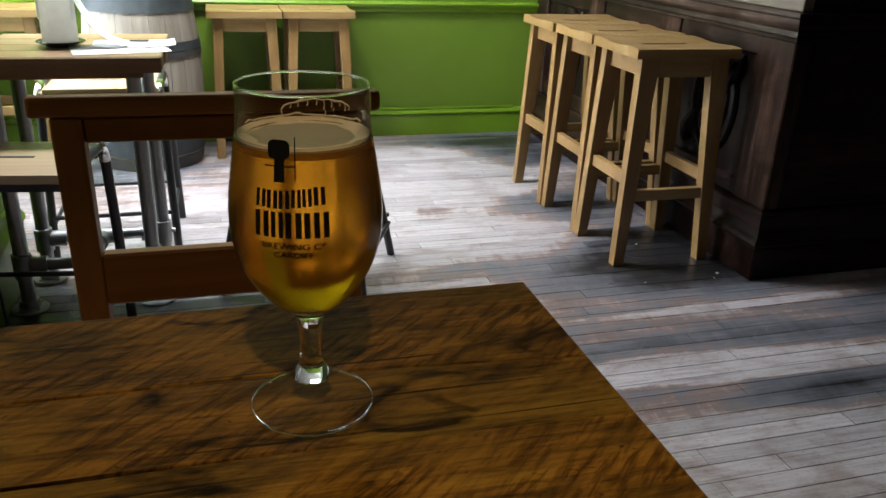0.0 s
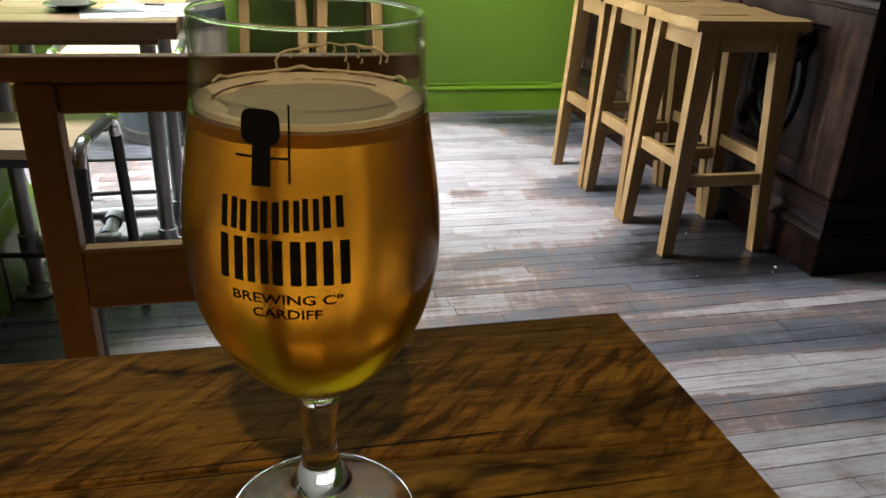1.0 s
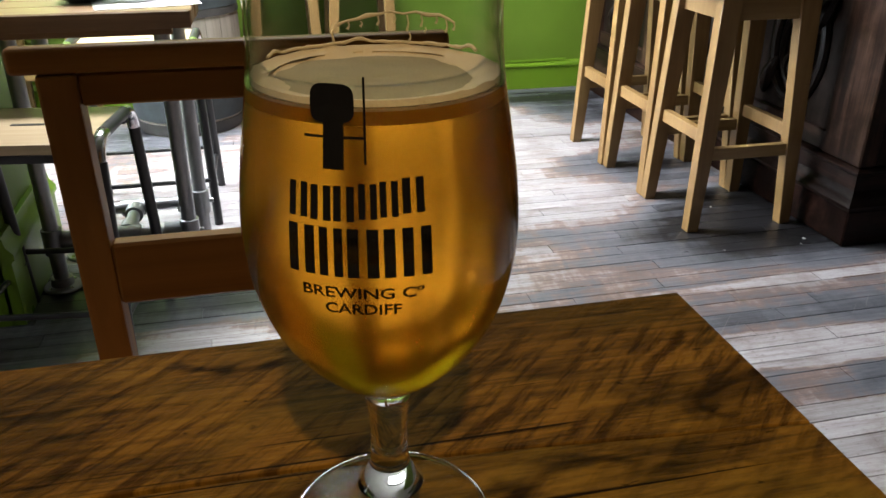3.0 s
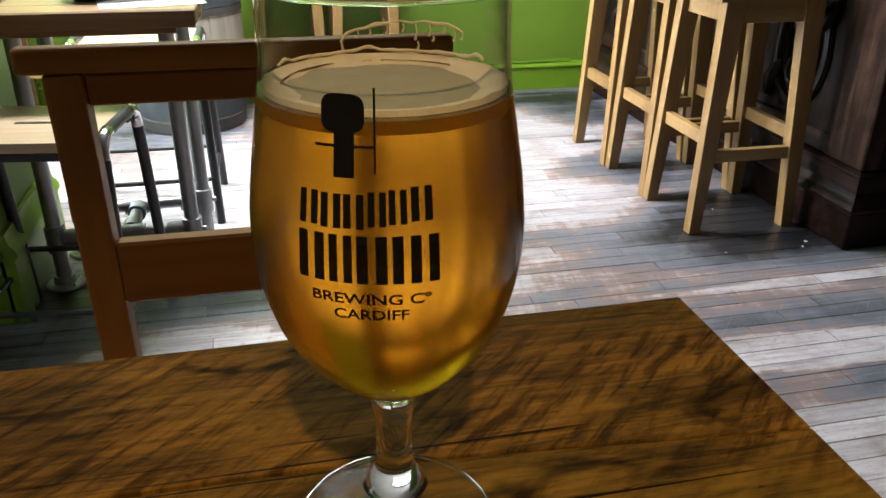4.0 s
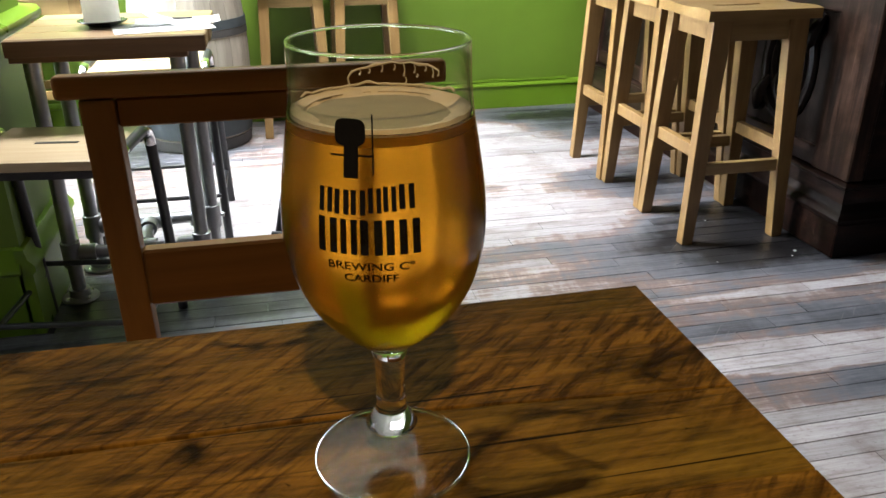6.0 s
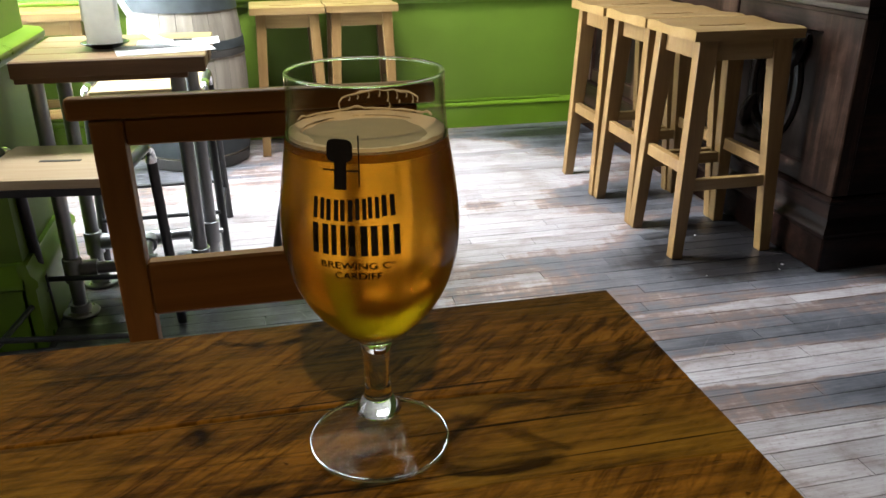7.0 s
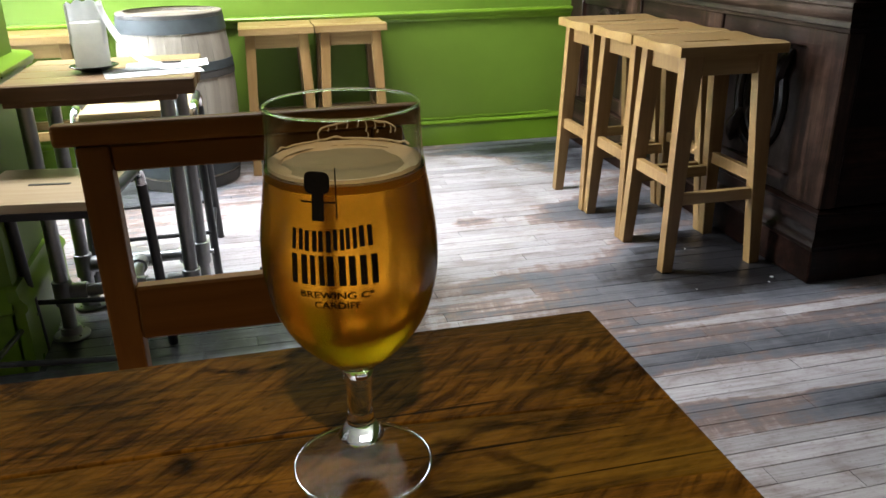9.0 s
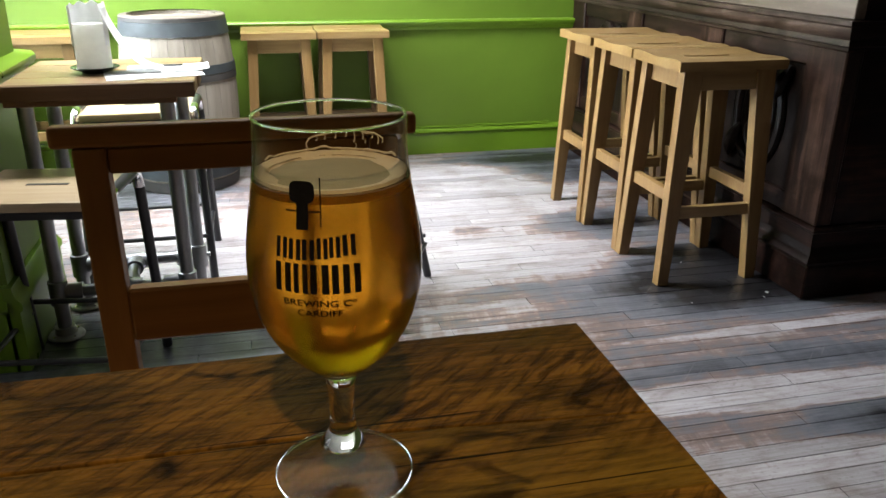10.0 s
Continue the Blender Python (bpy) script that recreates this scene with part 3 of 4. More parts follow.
for y0, y1 in ((0.17, 0.62), (0.76, 1.22), (1.36, 1.82)):
    for z0 in (0.234, 0.682):
        part("panel_rail", box(0.012, 0.05, y0 + 0.001, y1 - 0.001, z0, z0 + 0.06, 0.004), M_BAR, counter)
    part("panel", box(0.026, 0.05, y0, y1, 0.29, 0.684), M_BARZ, counter)
    orn = bmesh.new()
    cy, cz = (y0 + y1) / 2 - 0.02, 0.50
    for rr, rz, th in ((0.115, 0.165, 0.016), (0.075, 0.115, 0.011)):
        ring = [(0.02, cy + rr * math.cos(a), cz + rz * math.sin(a)) for a in [2 * math.pi * k / 40 for k in range(41)]]
        tube(ring, th, 8, orn, False)
    for s in (-1, 1):
        curl = []
        for k in range(46):
            a = 0.3 * k
            r = 0.055 * (1 - k / 50)
            curl.append((0.014, cy + r * math.cos(a) * s, cz + 0.075 * s + r * math.sin(a)))
        tube(curl, [0.013 * (1 - k / 70) for k in range(46)], 8, orn)
        leaf = [(0.016 - 0.012 * math.sin(k / 9 * math.pi), cy + s * (0.08 + 0.05 * k / 9), cz - s * (0.05 + 0.12 * k / 9)) for k in range(10)]
        tube(leaf, [0.004 + 0.02 * math.sin((k + 0.5) / 10 * math.pi) for k in range(10)], 8, orn)
    part("carving", orn, M_BARZ, counter, "carved scrollwork rosette", True)
    kn = lathe([(0, 0.05), (0.012, 0.048), (0.022, 0.038), (0.026, 0.024), (0.02, 0.012), (0.03, 0.0)], 20)
    bmesh.ops.transform(kn, matrix=pose(0.022, cy - 0.01, cz + 0.075, 0, -90, 0), verts=kn.verts)
    part("boss", kn, M_BOSS, counter, "turned boss with a worn shine", True)
TOPM = [(-0.03, 0.0), (0.004, 0.0), (0.006, 0.010), (0.014, 0.014), (0.014, 0.024), (0.010, 0.030), (0.020, 0.042), (0.024, 0.054), (0.024, 0.064),
        (0.032, 0.070), (0.032, 0.082), (-0.03, 0.084)]
part("cornice", moulding(TOPM, (0, 0, 0.742), (0, BL - 0.006, 0.742), (-1, 0, 0), 1), M_CORNICE, counter, "", True)
part("cornice", moulding(TOPM, (0, 0, 0.742), (0.74, 0, 0.742), (0, -1, 0), 1), M_BARX_SHADED, counter, "", True)
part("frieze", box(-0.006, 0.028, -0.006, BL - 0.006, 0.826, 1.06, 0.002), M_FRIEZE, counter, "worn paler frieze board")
part("end_frieze", box(0.03, 0.74, -0.004, 0.028, 0.826, 1.06, 0.002), M_BARX_SHADED, counter)
part("worktop", box(-0.12, 0.8, -0.1, BL - 0.006, 1.062, 1.11, 0.012, 3), M_BARX_SHADED, counter)


# ---- wooden stools ----
def saddle_seat(w, d, z, thick):
    """A seat board dished across its depth, with a hand slot."""
    nx, ny = 18, 22
    bm = bmesh.new()

    def top(x, y):
        u, v = x / (w / 2), y / (d / 2)
        dip = 0.010 * (math.cos(v * math.pi * 1.25) * 0.5 + 0.5) * (0.72 + 0.28 * math.cos(u * 2.2)) if abs(v) < 0.8 else 0.0
        return z - dip - 0.004 * max(0.0, abs(v) - 0.86) / 0.14

    g = {}
    for s in (0, 1):
        for i in range(nx + 1):
            for j in range(ny + 1):
                x, y = -w / 2 + w * i / nx, -d / 2 + d * j / ny
                g[s, i, j] = bm.verts.new((x, y, top(x, y) if s else z - thick))

    def slot(i, j):
        return nx // 2 - 4 <= i < nx // 2 + 4 and j in (ny // 2,)
    for i in range(nx):
        for j in range(ny):
            if slot(i, j):
                for (p, q), (r, t) in (((i, j), (i + 1, j)), ((i + 1, j + 1), (i, j + 1))):
                    bm.faces.new((g[1, p, q], g[1, r, t], g[0, r, t], g[0, p, q]))
                for p in (i, i + 1):
                    if not slot(p - 1 if p == i else p, j):
                        bm.faces.new((g[1, p, j], g[1, p, j + 1], g[0, p, j + 1], g[0, p, j]))
                continue
            bm.faces.new([g[1, i, j], g[1, i + 1, j], g[1, i + 1, j + 1], g[1, i, j + 1]])
            bm.faces.new([g[0, i, j], g[0, i, j + 1], g[0, i + 1, j + 1], g[0, i + 1, j]])
    for i in range(nx):
        bm.faces.new((g[0, i, 0], g[0, i + 1, 0], g[1, i + 1, 0], g[1, i, 0]))
        bm.faces.new((g[0, i, ny], g[1, i, ny], g[1, i + 1, ny], g[0, i + 1, ny]))
    for j in range(ny):
        bm.faces.new((g[0, 0, j], g[1, 0, j], g[1, 0, j + 1], g[0, 0, j + 1]))
        bm.faces.new((g[0, nx, j], g[0, nx, j + 1], g[1, nx, j + 1], g[1, nx, j]))
    return bm


def wooden_stool(m, label, group, h, w, d, fx, fy, lt=0.062):
    """w, d: the seat; fx, fy: between the feet's outer edges."""
    s = thing("bar_stool", m, label, "stool", group)
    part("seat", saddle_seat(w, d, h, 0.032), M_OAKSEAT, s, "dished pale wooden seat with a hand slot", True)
    lw, ld, zt = 0.036, 0.036, h - 0.0325
    tx, ty = fx / 2 - 0.022 - lt / 2, fy / 2 - 0.024 - ld / 2
    bx, by = fx / 2 - lw / 2, fy / 2 - ld / 2

    def at(sx, sy, z):
        k = 1 - z / zt
        return Vector((sx * (tx + (bx - tx) * k), sy * (ty + (by - ty) * k), z))
    for sx in (-1, 1):
        for sy in (-1, 1):
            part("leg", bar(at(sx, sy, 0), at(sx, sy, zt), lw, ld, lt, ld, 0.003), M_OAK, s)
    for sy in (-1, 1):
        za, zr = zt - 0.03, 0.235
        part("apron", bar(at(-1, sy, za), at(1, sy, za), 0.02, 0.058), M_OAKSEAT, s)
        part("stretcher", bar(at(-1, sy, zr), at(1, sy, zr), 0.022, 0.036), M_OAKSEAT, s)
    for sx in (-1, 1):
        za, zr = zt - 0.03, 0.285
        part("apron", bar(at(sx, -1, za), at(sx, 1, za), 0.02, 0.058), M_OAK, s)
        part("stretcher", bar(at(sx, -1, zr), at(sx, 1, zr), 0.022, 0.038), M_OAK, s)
    return s


first = wooden_stool(pose(1.958, 2.770, 0), "pale wooden bar stool with a dished seat beside the bar", "stools along the bar", 0.70, 0.352, 0.30, 0.345, 0.315)
copy_thing(first, pose(1.957, 3.081, 0))
copy_thing(first, pose(1.950, 3.392, 0))
far = wooden_stool(pose(0.712, 4.215, 0), "pale wooden bar stool standing against the green wall", "stools against the wall", 0.645, 0.315, 0.285, 0.31, 0.28, 0.044)
copy_thing(far, pose(1.032, 4.225, 0))
copy_thing(far, pose(-0.25, 4.215, 0, 0, 0, 2))


# ---- barrel ----
def barrel(m, h, r_end, r_mid):
    b = thing("barrel", m, "weathered oak barrel with blue-grey hoops against the green wall", "barrel")

    def rad(z):
        return r_end + (r_mid - r_end) * (1 - (2 * z / h - 1) ** 2)
    n = 22
    for k in range(n):
        bm = bmesh.new()
        a0, a1 = 2 * math.pi * (k + 0.012) / n, 2 * math.pi * (k + 0.988) / n
        rows = []
        for i in range(13):
            z = h * i / 12
            r = rad(z)
            rows.append([bm.verts.new((q * math.cos(a), q * math.sin(a), z)) for q in (r, r - 0.025) for a in (a0, (a0 + a1) / 2, a1)])
        for p, q in zip(rows, rows[1:]):
            for u, v in ((0, 1), (1, 2), (2, 5), (5, 4), (4, 3), (3, 0)):
                bm.faces.new((p[u], p[v], q[v], q[u]))
        for p in (rows[0], rows[-1]):
            bm.faces.new((p[0], p[1], p[2], p[5], p[4], p[3]))
        part("stave", bm, M_STAVE, b)
    part("head", lathe([(0, h - 0.014), (r_end - 0.026, h - 0.014), (r_end - 0.026, h - 0.035), (0, h - 0.035)], 40), M_HEAD, b)
    part("chime", lathe([(r_end - 0.027, h + 0.001), (r_end + 0.003, h + 0.001), (r_end + 0.006, h - 0.004), (r_end - 0.027, h + 0.004)], 60), M_HEAD, b, "dark worn rim", True)
    for z0, z1, mat in ((0.004, 0.05, M_HOOPD), (0.06, 0.15, M_HOOP), (0.468, 0.494, M_HOOPD), (0.497, 0.532, M_HOOP), (0.648, 0.703, M_HOOP), (0.704, 0.718, M_HOOPD)):
        pr = [(rad(z0 + (z1 - z0) * i / 4) + 0.004, z0 + (z1 - z0) * i / 4) for i in range(5)]
        pr += [(r - 0.006, z) for r, z in reversed(pr)]
        part("hoop", lathe(pr, 60, closed=True), mat, b, "", True)
    return b


barrel(pose(0.285, 4.125, 0, 0, 0, 5), 0.722, 0.207, 0.238)


# ---- pipe-legged table ----
pt = thing("pipe_table", pose(0, 0, 0), "small table of light brown boards on galvanised pipe legs", "table")
TX0, TX1, TY0, TY1, TZ = 0.03, 0.458, 2.53, 2.935, 0.70
for i in range(4):
    y0 = TY0 + (TY1 - TY0) * i / 4
    part("board", box(TX0, TX1 + 0.004 * math.sin(i * 2.1), y0 + 0.0008, y0 + (TY1 - TY0) / 4 - 0.0008, TZ - 0.034, TZ, 0.0025), M_HTOP, pt)
part("edge_board", box(TX0, TX1 - 0.045, TY0 + 0.014, TY0 + 0.04, TZ - 0.054, TZ - 0.036, 0.002), M_HEDGE, pt, "rough sawn dark edge board")
part("front_lipping", box(TX0, TX1 - 0.002, TY0 - 0.006, TY0 - 0.0005, TZ - 0.038, TZ - 0.002, 0.001), M_HEDGE, pt, "rough sawn dark edge")
part("edge_board", box(TX0, TX1 - 0.012, TY1 - 0.03, TY1 - 0.006, TZ - 0.062, TZ - 0.036, 0.002), M_HEDGE, pt)
LEGS = ((0.045, 2.66), (0.377, 2.655), (0.066, 2.85), (0.394, 2.86))
for lx, ly in LEGS:
    leg = part("leg", tube([(lx, ly, 0.008), (lx, ly, TZ - 0.036)], 0.0185, 20), M_GALV, pt, "galvanised pipe leg", True)
    for z in (0.0, TZ - 0.047):
        fl = lathe([(0, 0), (0.046, 0), (0.048, 0.004), (0.045, 0.008), (0.028, 0.011), (0.026, 0.03), (0.0, 0.03)], 28)
        if z:
            bmesh.ops.transform(fl, matrix=Matrix.Diagonal((1, 1, -1, 1)), verts=fl.verts)
            bmesh.ops.translate(fl, vec=(0, 0, 0.0105), verts=fl.verts)
        bmesh.ops.translate(fl, vec=(lx, ly, z), verts=fl.verts)
        part("flange", fl, M_GALV, leg, "", True)
    col = lathe([(0.019, 0.095), (0.0245, 0.097), (0.0245, 0.163), (0.019, 0.165)], 24)
    tube([(0.02, 0, 0.13), (0.034, 0, 0.13)], 0.007, 8, col)
    bmesh.ops.translate(col, vec=(lx, ly, 0), verts=col.verts)
    part("fitting", col, M_GALV, leg, "clamp fitting with a grub screw", True)
    for k in range(4):
        a = math.pi / 4 + k * math.pi / 2
        sc = lathe([(0, 0.004), (0.004, 0.003), (0.005, 0.0)], 10)
        bmesh.ops.translate(sc, vec=(lx + 0.036 * math.cos(a), ly + 0.036 * math.sin(a), 0.008), verts=sc.verts)
        part("screw", sc, M_CHROME, leg, "", True)
for a, b in ((0, 1), (2, 3)):
    part("stretcher", tube([(LEGS[a][0] + 0.02, LEGS[a][1], 0.13), (LEGS[b][0] - 0.02, LEGS[b][1], 0.13)], 0.0165, 18), M_GALV, pt, "", True)
    for k, lx in ((1, LEGS[a][0]), (-1, LEGS[b][0])):
        part("fitting", tube([(lx + k * 0.02, LEGS[a][1], 0.13), (lx + k * 0.062, LEGS[a][1], 0.13)], 0.0235, 18), M_GALV, pt, "", True)
    part("fitting", tube([(0.185, LEGS[a][1], 0.13), (0.26, LEGS[a][1], 0.13)], 0.0235, 18), M_GALV, pt, "tee fitting on the pipe", True)
part("stretcher", tube([(0.222, 2.68, 0.13), (0.222, 2.83, 0.13)], 0.0165, 18), M_GALV, pt, "", True)
for y0, y1 in ((2.675, 2.72), (2.79, 2.835)):
    part("fitting", tube([(0.222, y0, 0.13), (0.222, y1, 0.13)], 0.0235, 18), M_GALV, pt, "", True)

saucer = part("saucer", lathe([(0, 0.002), (0.03, 0.0), (0.034, 0.003), (0.056, 0.012), (0.058, 0.014), (0.055, 0.0155), (0.034, 0.007), (0, 0.006)], 40), M_SAUCER, None, "", True)
saucer.matrix_world = pose(0.213, 2.70, TZ)
tagged(saucer, "small black glazed saucer on the pipe-legged table", "saucer")

roll = thing("paper_towel_roll", pose(0.213, 2.70, TZ + 0.0072), "white paper towel roll standing on a black saucer, loose sheet trailing", "paper roll")
part("roll", lathe([(0.012, 0.0), (0.040, 0.0), (0.0415, 0.003), (0.0415, 0.108), (0.040, 0.111), (0.012, 0.111), (0.012, 0.0)], 48), M_TOWEL, roll, "", True)


def sheet(grid, thick=0.0009):
    """A thin closed sheet over a grid of points; the underside lies straight below."""
    bm = bmesh.new()
    up = [[bm.verts.new(p) for p in row] for row in grid]
    lo = [[bm.verts.new(Vector(p) - Vector((0, 0, thick))) for p in row] for row in grid]
    n, k = len(grid), len(grid[0])
    for a in range(n - 1):
        for b in range(k - 1):
            bm.faces.new((up[a][b], up[a + 1][b], up[a + 1][b + 1], up[a][b + 1]))
            bm.faces.new((lo[a][b], lo[a][b + 1], lo[a + 1][b + 1], lo[a + 1][b]))
    edge = [(a, 0) for a in range(n)] + [(n - 1, b) for b in range(1, k)] + [(a, k - 1) for a in range(n - 2, -1, -1)] + [(0, b) for b in range(k - 2, 0, -1)]
    for p, q in zip(edge, edge[1:] + edge[:1]):
        bm.faces.new((up[p[0]][p[1]], up[q[0]][q[1]], lo[q[0]][q[1]], lo[p[0]][p[1]]))
    return bm


collar = bmesh.new()
rows = []
for i in range(30):
    a = radians(215) - radians(250) * i / 29
    r = 0.0432 + 0.0015 * math.sin(i * 0.7)
    top = 0.160 + 0.004 * math.sin(i * 1.3) - 0.010 * abs(i - 15) / 15
    rows.append([collar.verts.new(((r - d) * math.cos(a), (r - d) * math.sin(a), z)) for d, z in ((0, 0.06), (0, 0.12), (0, top), (0.0009, top), (0.0009, 0.06))])
for a, b in zip(rows, rows[1:]):
    for k in range(5):
        collar.faces.new((a[k], a[(k + 1) % 5], b[(k + 1) % 5], b[k]))
collar.faces.new(rows[0])
collar.faces.new(rows[-1])
part("torn_sheet", collar, M_PAPER, roll, "loose white sheet round the top", True)
grid = []
for i in range(26):
    t = i / 25
    x = 0.034 + 0.125 * t ** 1.25
    z = 0.156 * (1 - t) ** 1.9 + 0.0015
    grid.append([(x, -0.05 + 0.09 * k / 5, z + 0.002 * math.sin(t * 9 + k) * (1 - t)) for k in range(6)])
part("trailing_sheet", sheet(grid), M_PAPER, roll, "white sheet curving down to the table", True)


def leaf_of_paper(m, w, d, curl, label):
    g = [[(-w / 2 + w * i / 12, -d / 2 + d * j / 6, 0.0016 + curl * max(0, i / 12 - 0.6) ** 2 * (1 + 0.5 * math.sin(j)) + 0.0006 * math.sin(i * 1.7 + j))
          for j in range(7)] for i in range(13)]
    ob = part("sheet_of_paper", sheet(g), M_PAPER, None, "", True)
    ob.matrix_world = m
    return tagged(ob, label, "paper", "papers on the pipe-legged table")


leaf_of_paper(pose(0.355, 2.645, TZ, 0, 0, 12), 0.225, 0.15, 0.006, "loose white sheet of paper lying on the table boards")
leaf_of_paper(pose(0.385, 2.71, TZ + 0.003, 0, 0, 4), 0.20, 0.12, 0.03, "creased white sheet of paper, edge lifting over the table end")
clip = part("paper_clip", tube(rounded([(0, 0, 0), (0.07, 0.004, 0.0), (0.072, 0.016, 0.0), (0.01, 0.014, 0.0), (0.006, 0.006, 0)], 0.005, 4), 0.0018, 8), M_BLACK, None, "", True)
clip.matrix_world = pose(0.345, 2.735, TZ + 0.0075, 0, 0, -4)
tagged(clip, "thin black wire clip on the white papers", "clip")


# ---- steel stools ----
def steel_stool(m, label, h, w=0.325, d=0.275, fx=0.365, fy=0.34):
    s = thing("steel_stool", m, label, "stool", "steel stools with ply seats")
    bm = box(-w / 2 + 0.006, w / 2 - 0.006, -d / 2, d / 2, h - 0.022, h, 0.005, 2)
    seat = part("seat", bm, M_PLY, s, "pale ply seat", True)
    # no hole is cut: a thin black strip draws the shade inside the slot
    slot = box(-0.045, 0.045, -0.006, 0.006, h - 0.0004, h + 0.0012, 0.0005)
    part("hand_slot", slot, M_BLACK, seat, "thin black strip in place of the shade inside a hand slot")
    part("seat_rail", box(-w / 2 + 0.012, w / 2 - 0.012, -d / 2 + 0.001, -d / 2 + 0.016, h - 0.038, h - 0.0225), M_BLACK, s)
    part("seat_rail", box(-w / 2 + 0.012, w / 2 - 0.012, d / 2 - 0.016, d / 2 - 0.001, h - 0.038, h - 0.0225), M_BLACK, s)
    for sx in (-1, 1):
        xt, xb = sx * (w / 2 + 0.006), sx * fx / 2
        path = [(xb, -fy / 2, 0), (xt, -d / 2 + 0.02, h + 0.002), (xt, d / 2 - 0.02, h + 0.002), (xb, fy / 2, 0)]
        pts = rounded(path, 0.045, 7)
        frame_part = part("side_frame", tube(pts, 0.0128, 12), M_BLACK, s, "bent black steel tube with worn bright corners", True)
        for k in (slice(1, 9), slice(9, 17)):
            part("worn_corner", tube(pts[k], 0.0132, 12), M_CHROME, frame_part, "bright worn steel bend", True)
    for sy in (-1, 1):
        y = sy * (fy / 2 - 0.026 * 0.27)
        part("rung", tube([(-fx / 2 + 0.006, y, 0.14), (fx / 2 - 0.006, y, 0.14)], 0.007, 10), M_BLACK, s, "", True)
    for sx in (-1, 1):
        x = sx * (fx / 2 - 0.006)
        part("rung", tube([(x, -fy / 2 + 0.012, 0.115), (x, fy / 2 - 0.012, 0.115)], 0.007, 10), M_BLACK, s, "", True)
    return s


steel_stool(pose(0.13, 2.405, 0, 0, 0, -8), "black steel stool with pale ply seat beside the pipe table", 0.50, 0.31, 0.275, 0.33, 0.335)
steel_stool(pose(0.243, 3.16, 0), "black steel stool with pale ply seat behind the pipe table", 0.53)
steel_stool(pose(0.825, 2.755, 0, 0, 0, -23), "black steel stool, legs splayed, behind the wooden chair", 0.515, 0.25, 0.24, 0.42, 0.40)


# ---- wooden chair ----
chair = thing("wooden_chair", pose(0.578, 1.44, 0), "orange-brown wooden chair pushed up to the planked table", "chair")
part("crest_rail", box(-0.194, 0.194, -0.014, 0.006, 0.8085, 0.832, 0.006, 4), M_CHAIR, chair, "", True)
part("top_rail", box(-0.139, 0.139, -0.009, 0.011, 0.779, 0.8075, 0.002), M_CHAIR, chair)
part("lower_rail", box(-0.139, 0.139, -0.009, 0.011, 0.577, 0.643, 0.003), M_CHAIR, chair)
for s in (-1, 1):
    part("post", bar((s * 0.156, 0.03, 0), (s * 0.156, 0, 0.8083), 0.033, 0.03, 0.033, 0.03, 0.003), M_CHAIRZ, chair)
    part("leg", bar((s * 0.165, -0.36, 0), (s * 0.165, -0.36, 0.42), 0.034, 0.034, 0.036, 0.036, 0.003), M_CHAIRZ, chair)
    part("side_rail", box(s * 0.165 - 0.01, s * 0.165 + 0.01, -0.343, 0.003, 0.36, 0.42, 0.002), M_CHAIR, chair)
part("seat", box(-0.19, 0.19, -0.39, 0.004, 0.421, 0.445, 0.006, 2), M_CHAIR, chair)


# ---- litter on the floor ----
def paper_scrap(x, y, size, turn):
    g = [[(size * (i / 4 - 0.5) * (1 - 0.3 * j / 4), 0.6 * size * (j / 4 - 0.5), 0.002 + size * (0.25 * (i / 4 - 0.5) ** 2 + 0.12 * (j / 4) ** 2)) for j in range(5)] for i in range(5)]
    ob = part("paper_scrap", sheet(g, 0.0012), M_PAPER, None, "", True)
    ob.matrix_world = pose(x, y, 0, 0, 0, turn)
    tagged(ob, "tiny torn scrap of white paper on the floor boards", "scrap", "scraps on the floor")


for x, y, size, turn in ((2.1, 2.5, 0.013, 20), (2.07, 2.47, 0.008, 75), (1.96, 2.78, 0.007, 40), (1.83, 2.48, 0.006, 130)):
    paper_scrap(x, y, size, turn)


# ---- near table ----
table = thing("plank_table", pose(0, 0, 0), "dark-stained table of reclaimed planks with a worn satin finish", "table")
PX0, PX1, PZ = -0.55, 0.816, 0.75
cuts = (1.049, 0.9475, 0.866, 0.775, 0.68, 0.585, 0.49)
for i, (y1, y0) in enumerate(zip(cuts, cuts[1:])):
    bm = bmesh.new()
    nx = 40
    rows = []
    for k in range(nx + 1):
        x = PX0 + (PX1 - PX0) * k / nx
        slope = -0.022 * (x - 0.6) / 0.25 if x > 0.6 else 0.0
        ya = y1 + (0 if i == 0 else (slope if i == 1 else slope * 0.35)) + 0.0010 * noise.noise((x * 14, i * 3.1, 0))
        yb = y0 + (slope if i == 0 else slope * 0.35) + 0.0010 * noise.noise((x * 14, (i + 1) * 3.1, 0))
        gap, c = 0.0009 + (0.0008 * max(0.0, noise.noise((x * 9, 8.0, 0)) + 0.4) if x < 0.66 else -0.0006), 0.0006
        ya, yb = ya - (gap if i else 0), yb + gap
        zt = PZ + 0.0006 * noise.noise((x * 5, i * 1.7, 2))
        rows.append([bm.verts.new(p) for p in ((x, ya, PZ - 0.04), (x, ya, zt - c), (x, ya - c, zt), (x, yb + c, zt), (x, yb, zt - c), (x, yb, PZ - 0.04))])
    for a, b in zip(rows, rows[1:]):
        for q in range(6):
            bm.faces.new((a[q], a[(q + 1) % 6], b[(q + 1) % 6], b[q]))
    bm.faces.new(rows[0])
    bm.faces.new(rows[-1])
    part("plank", bm, M_TABLE, table)
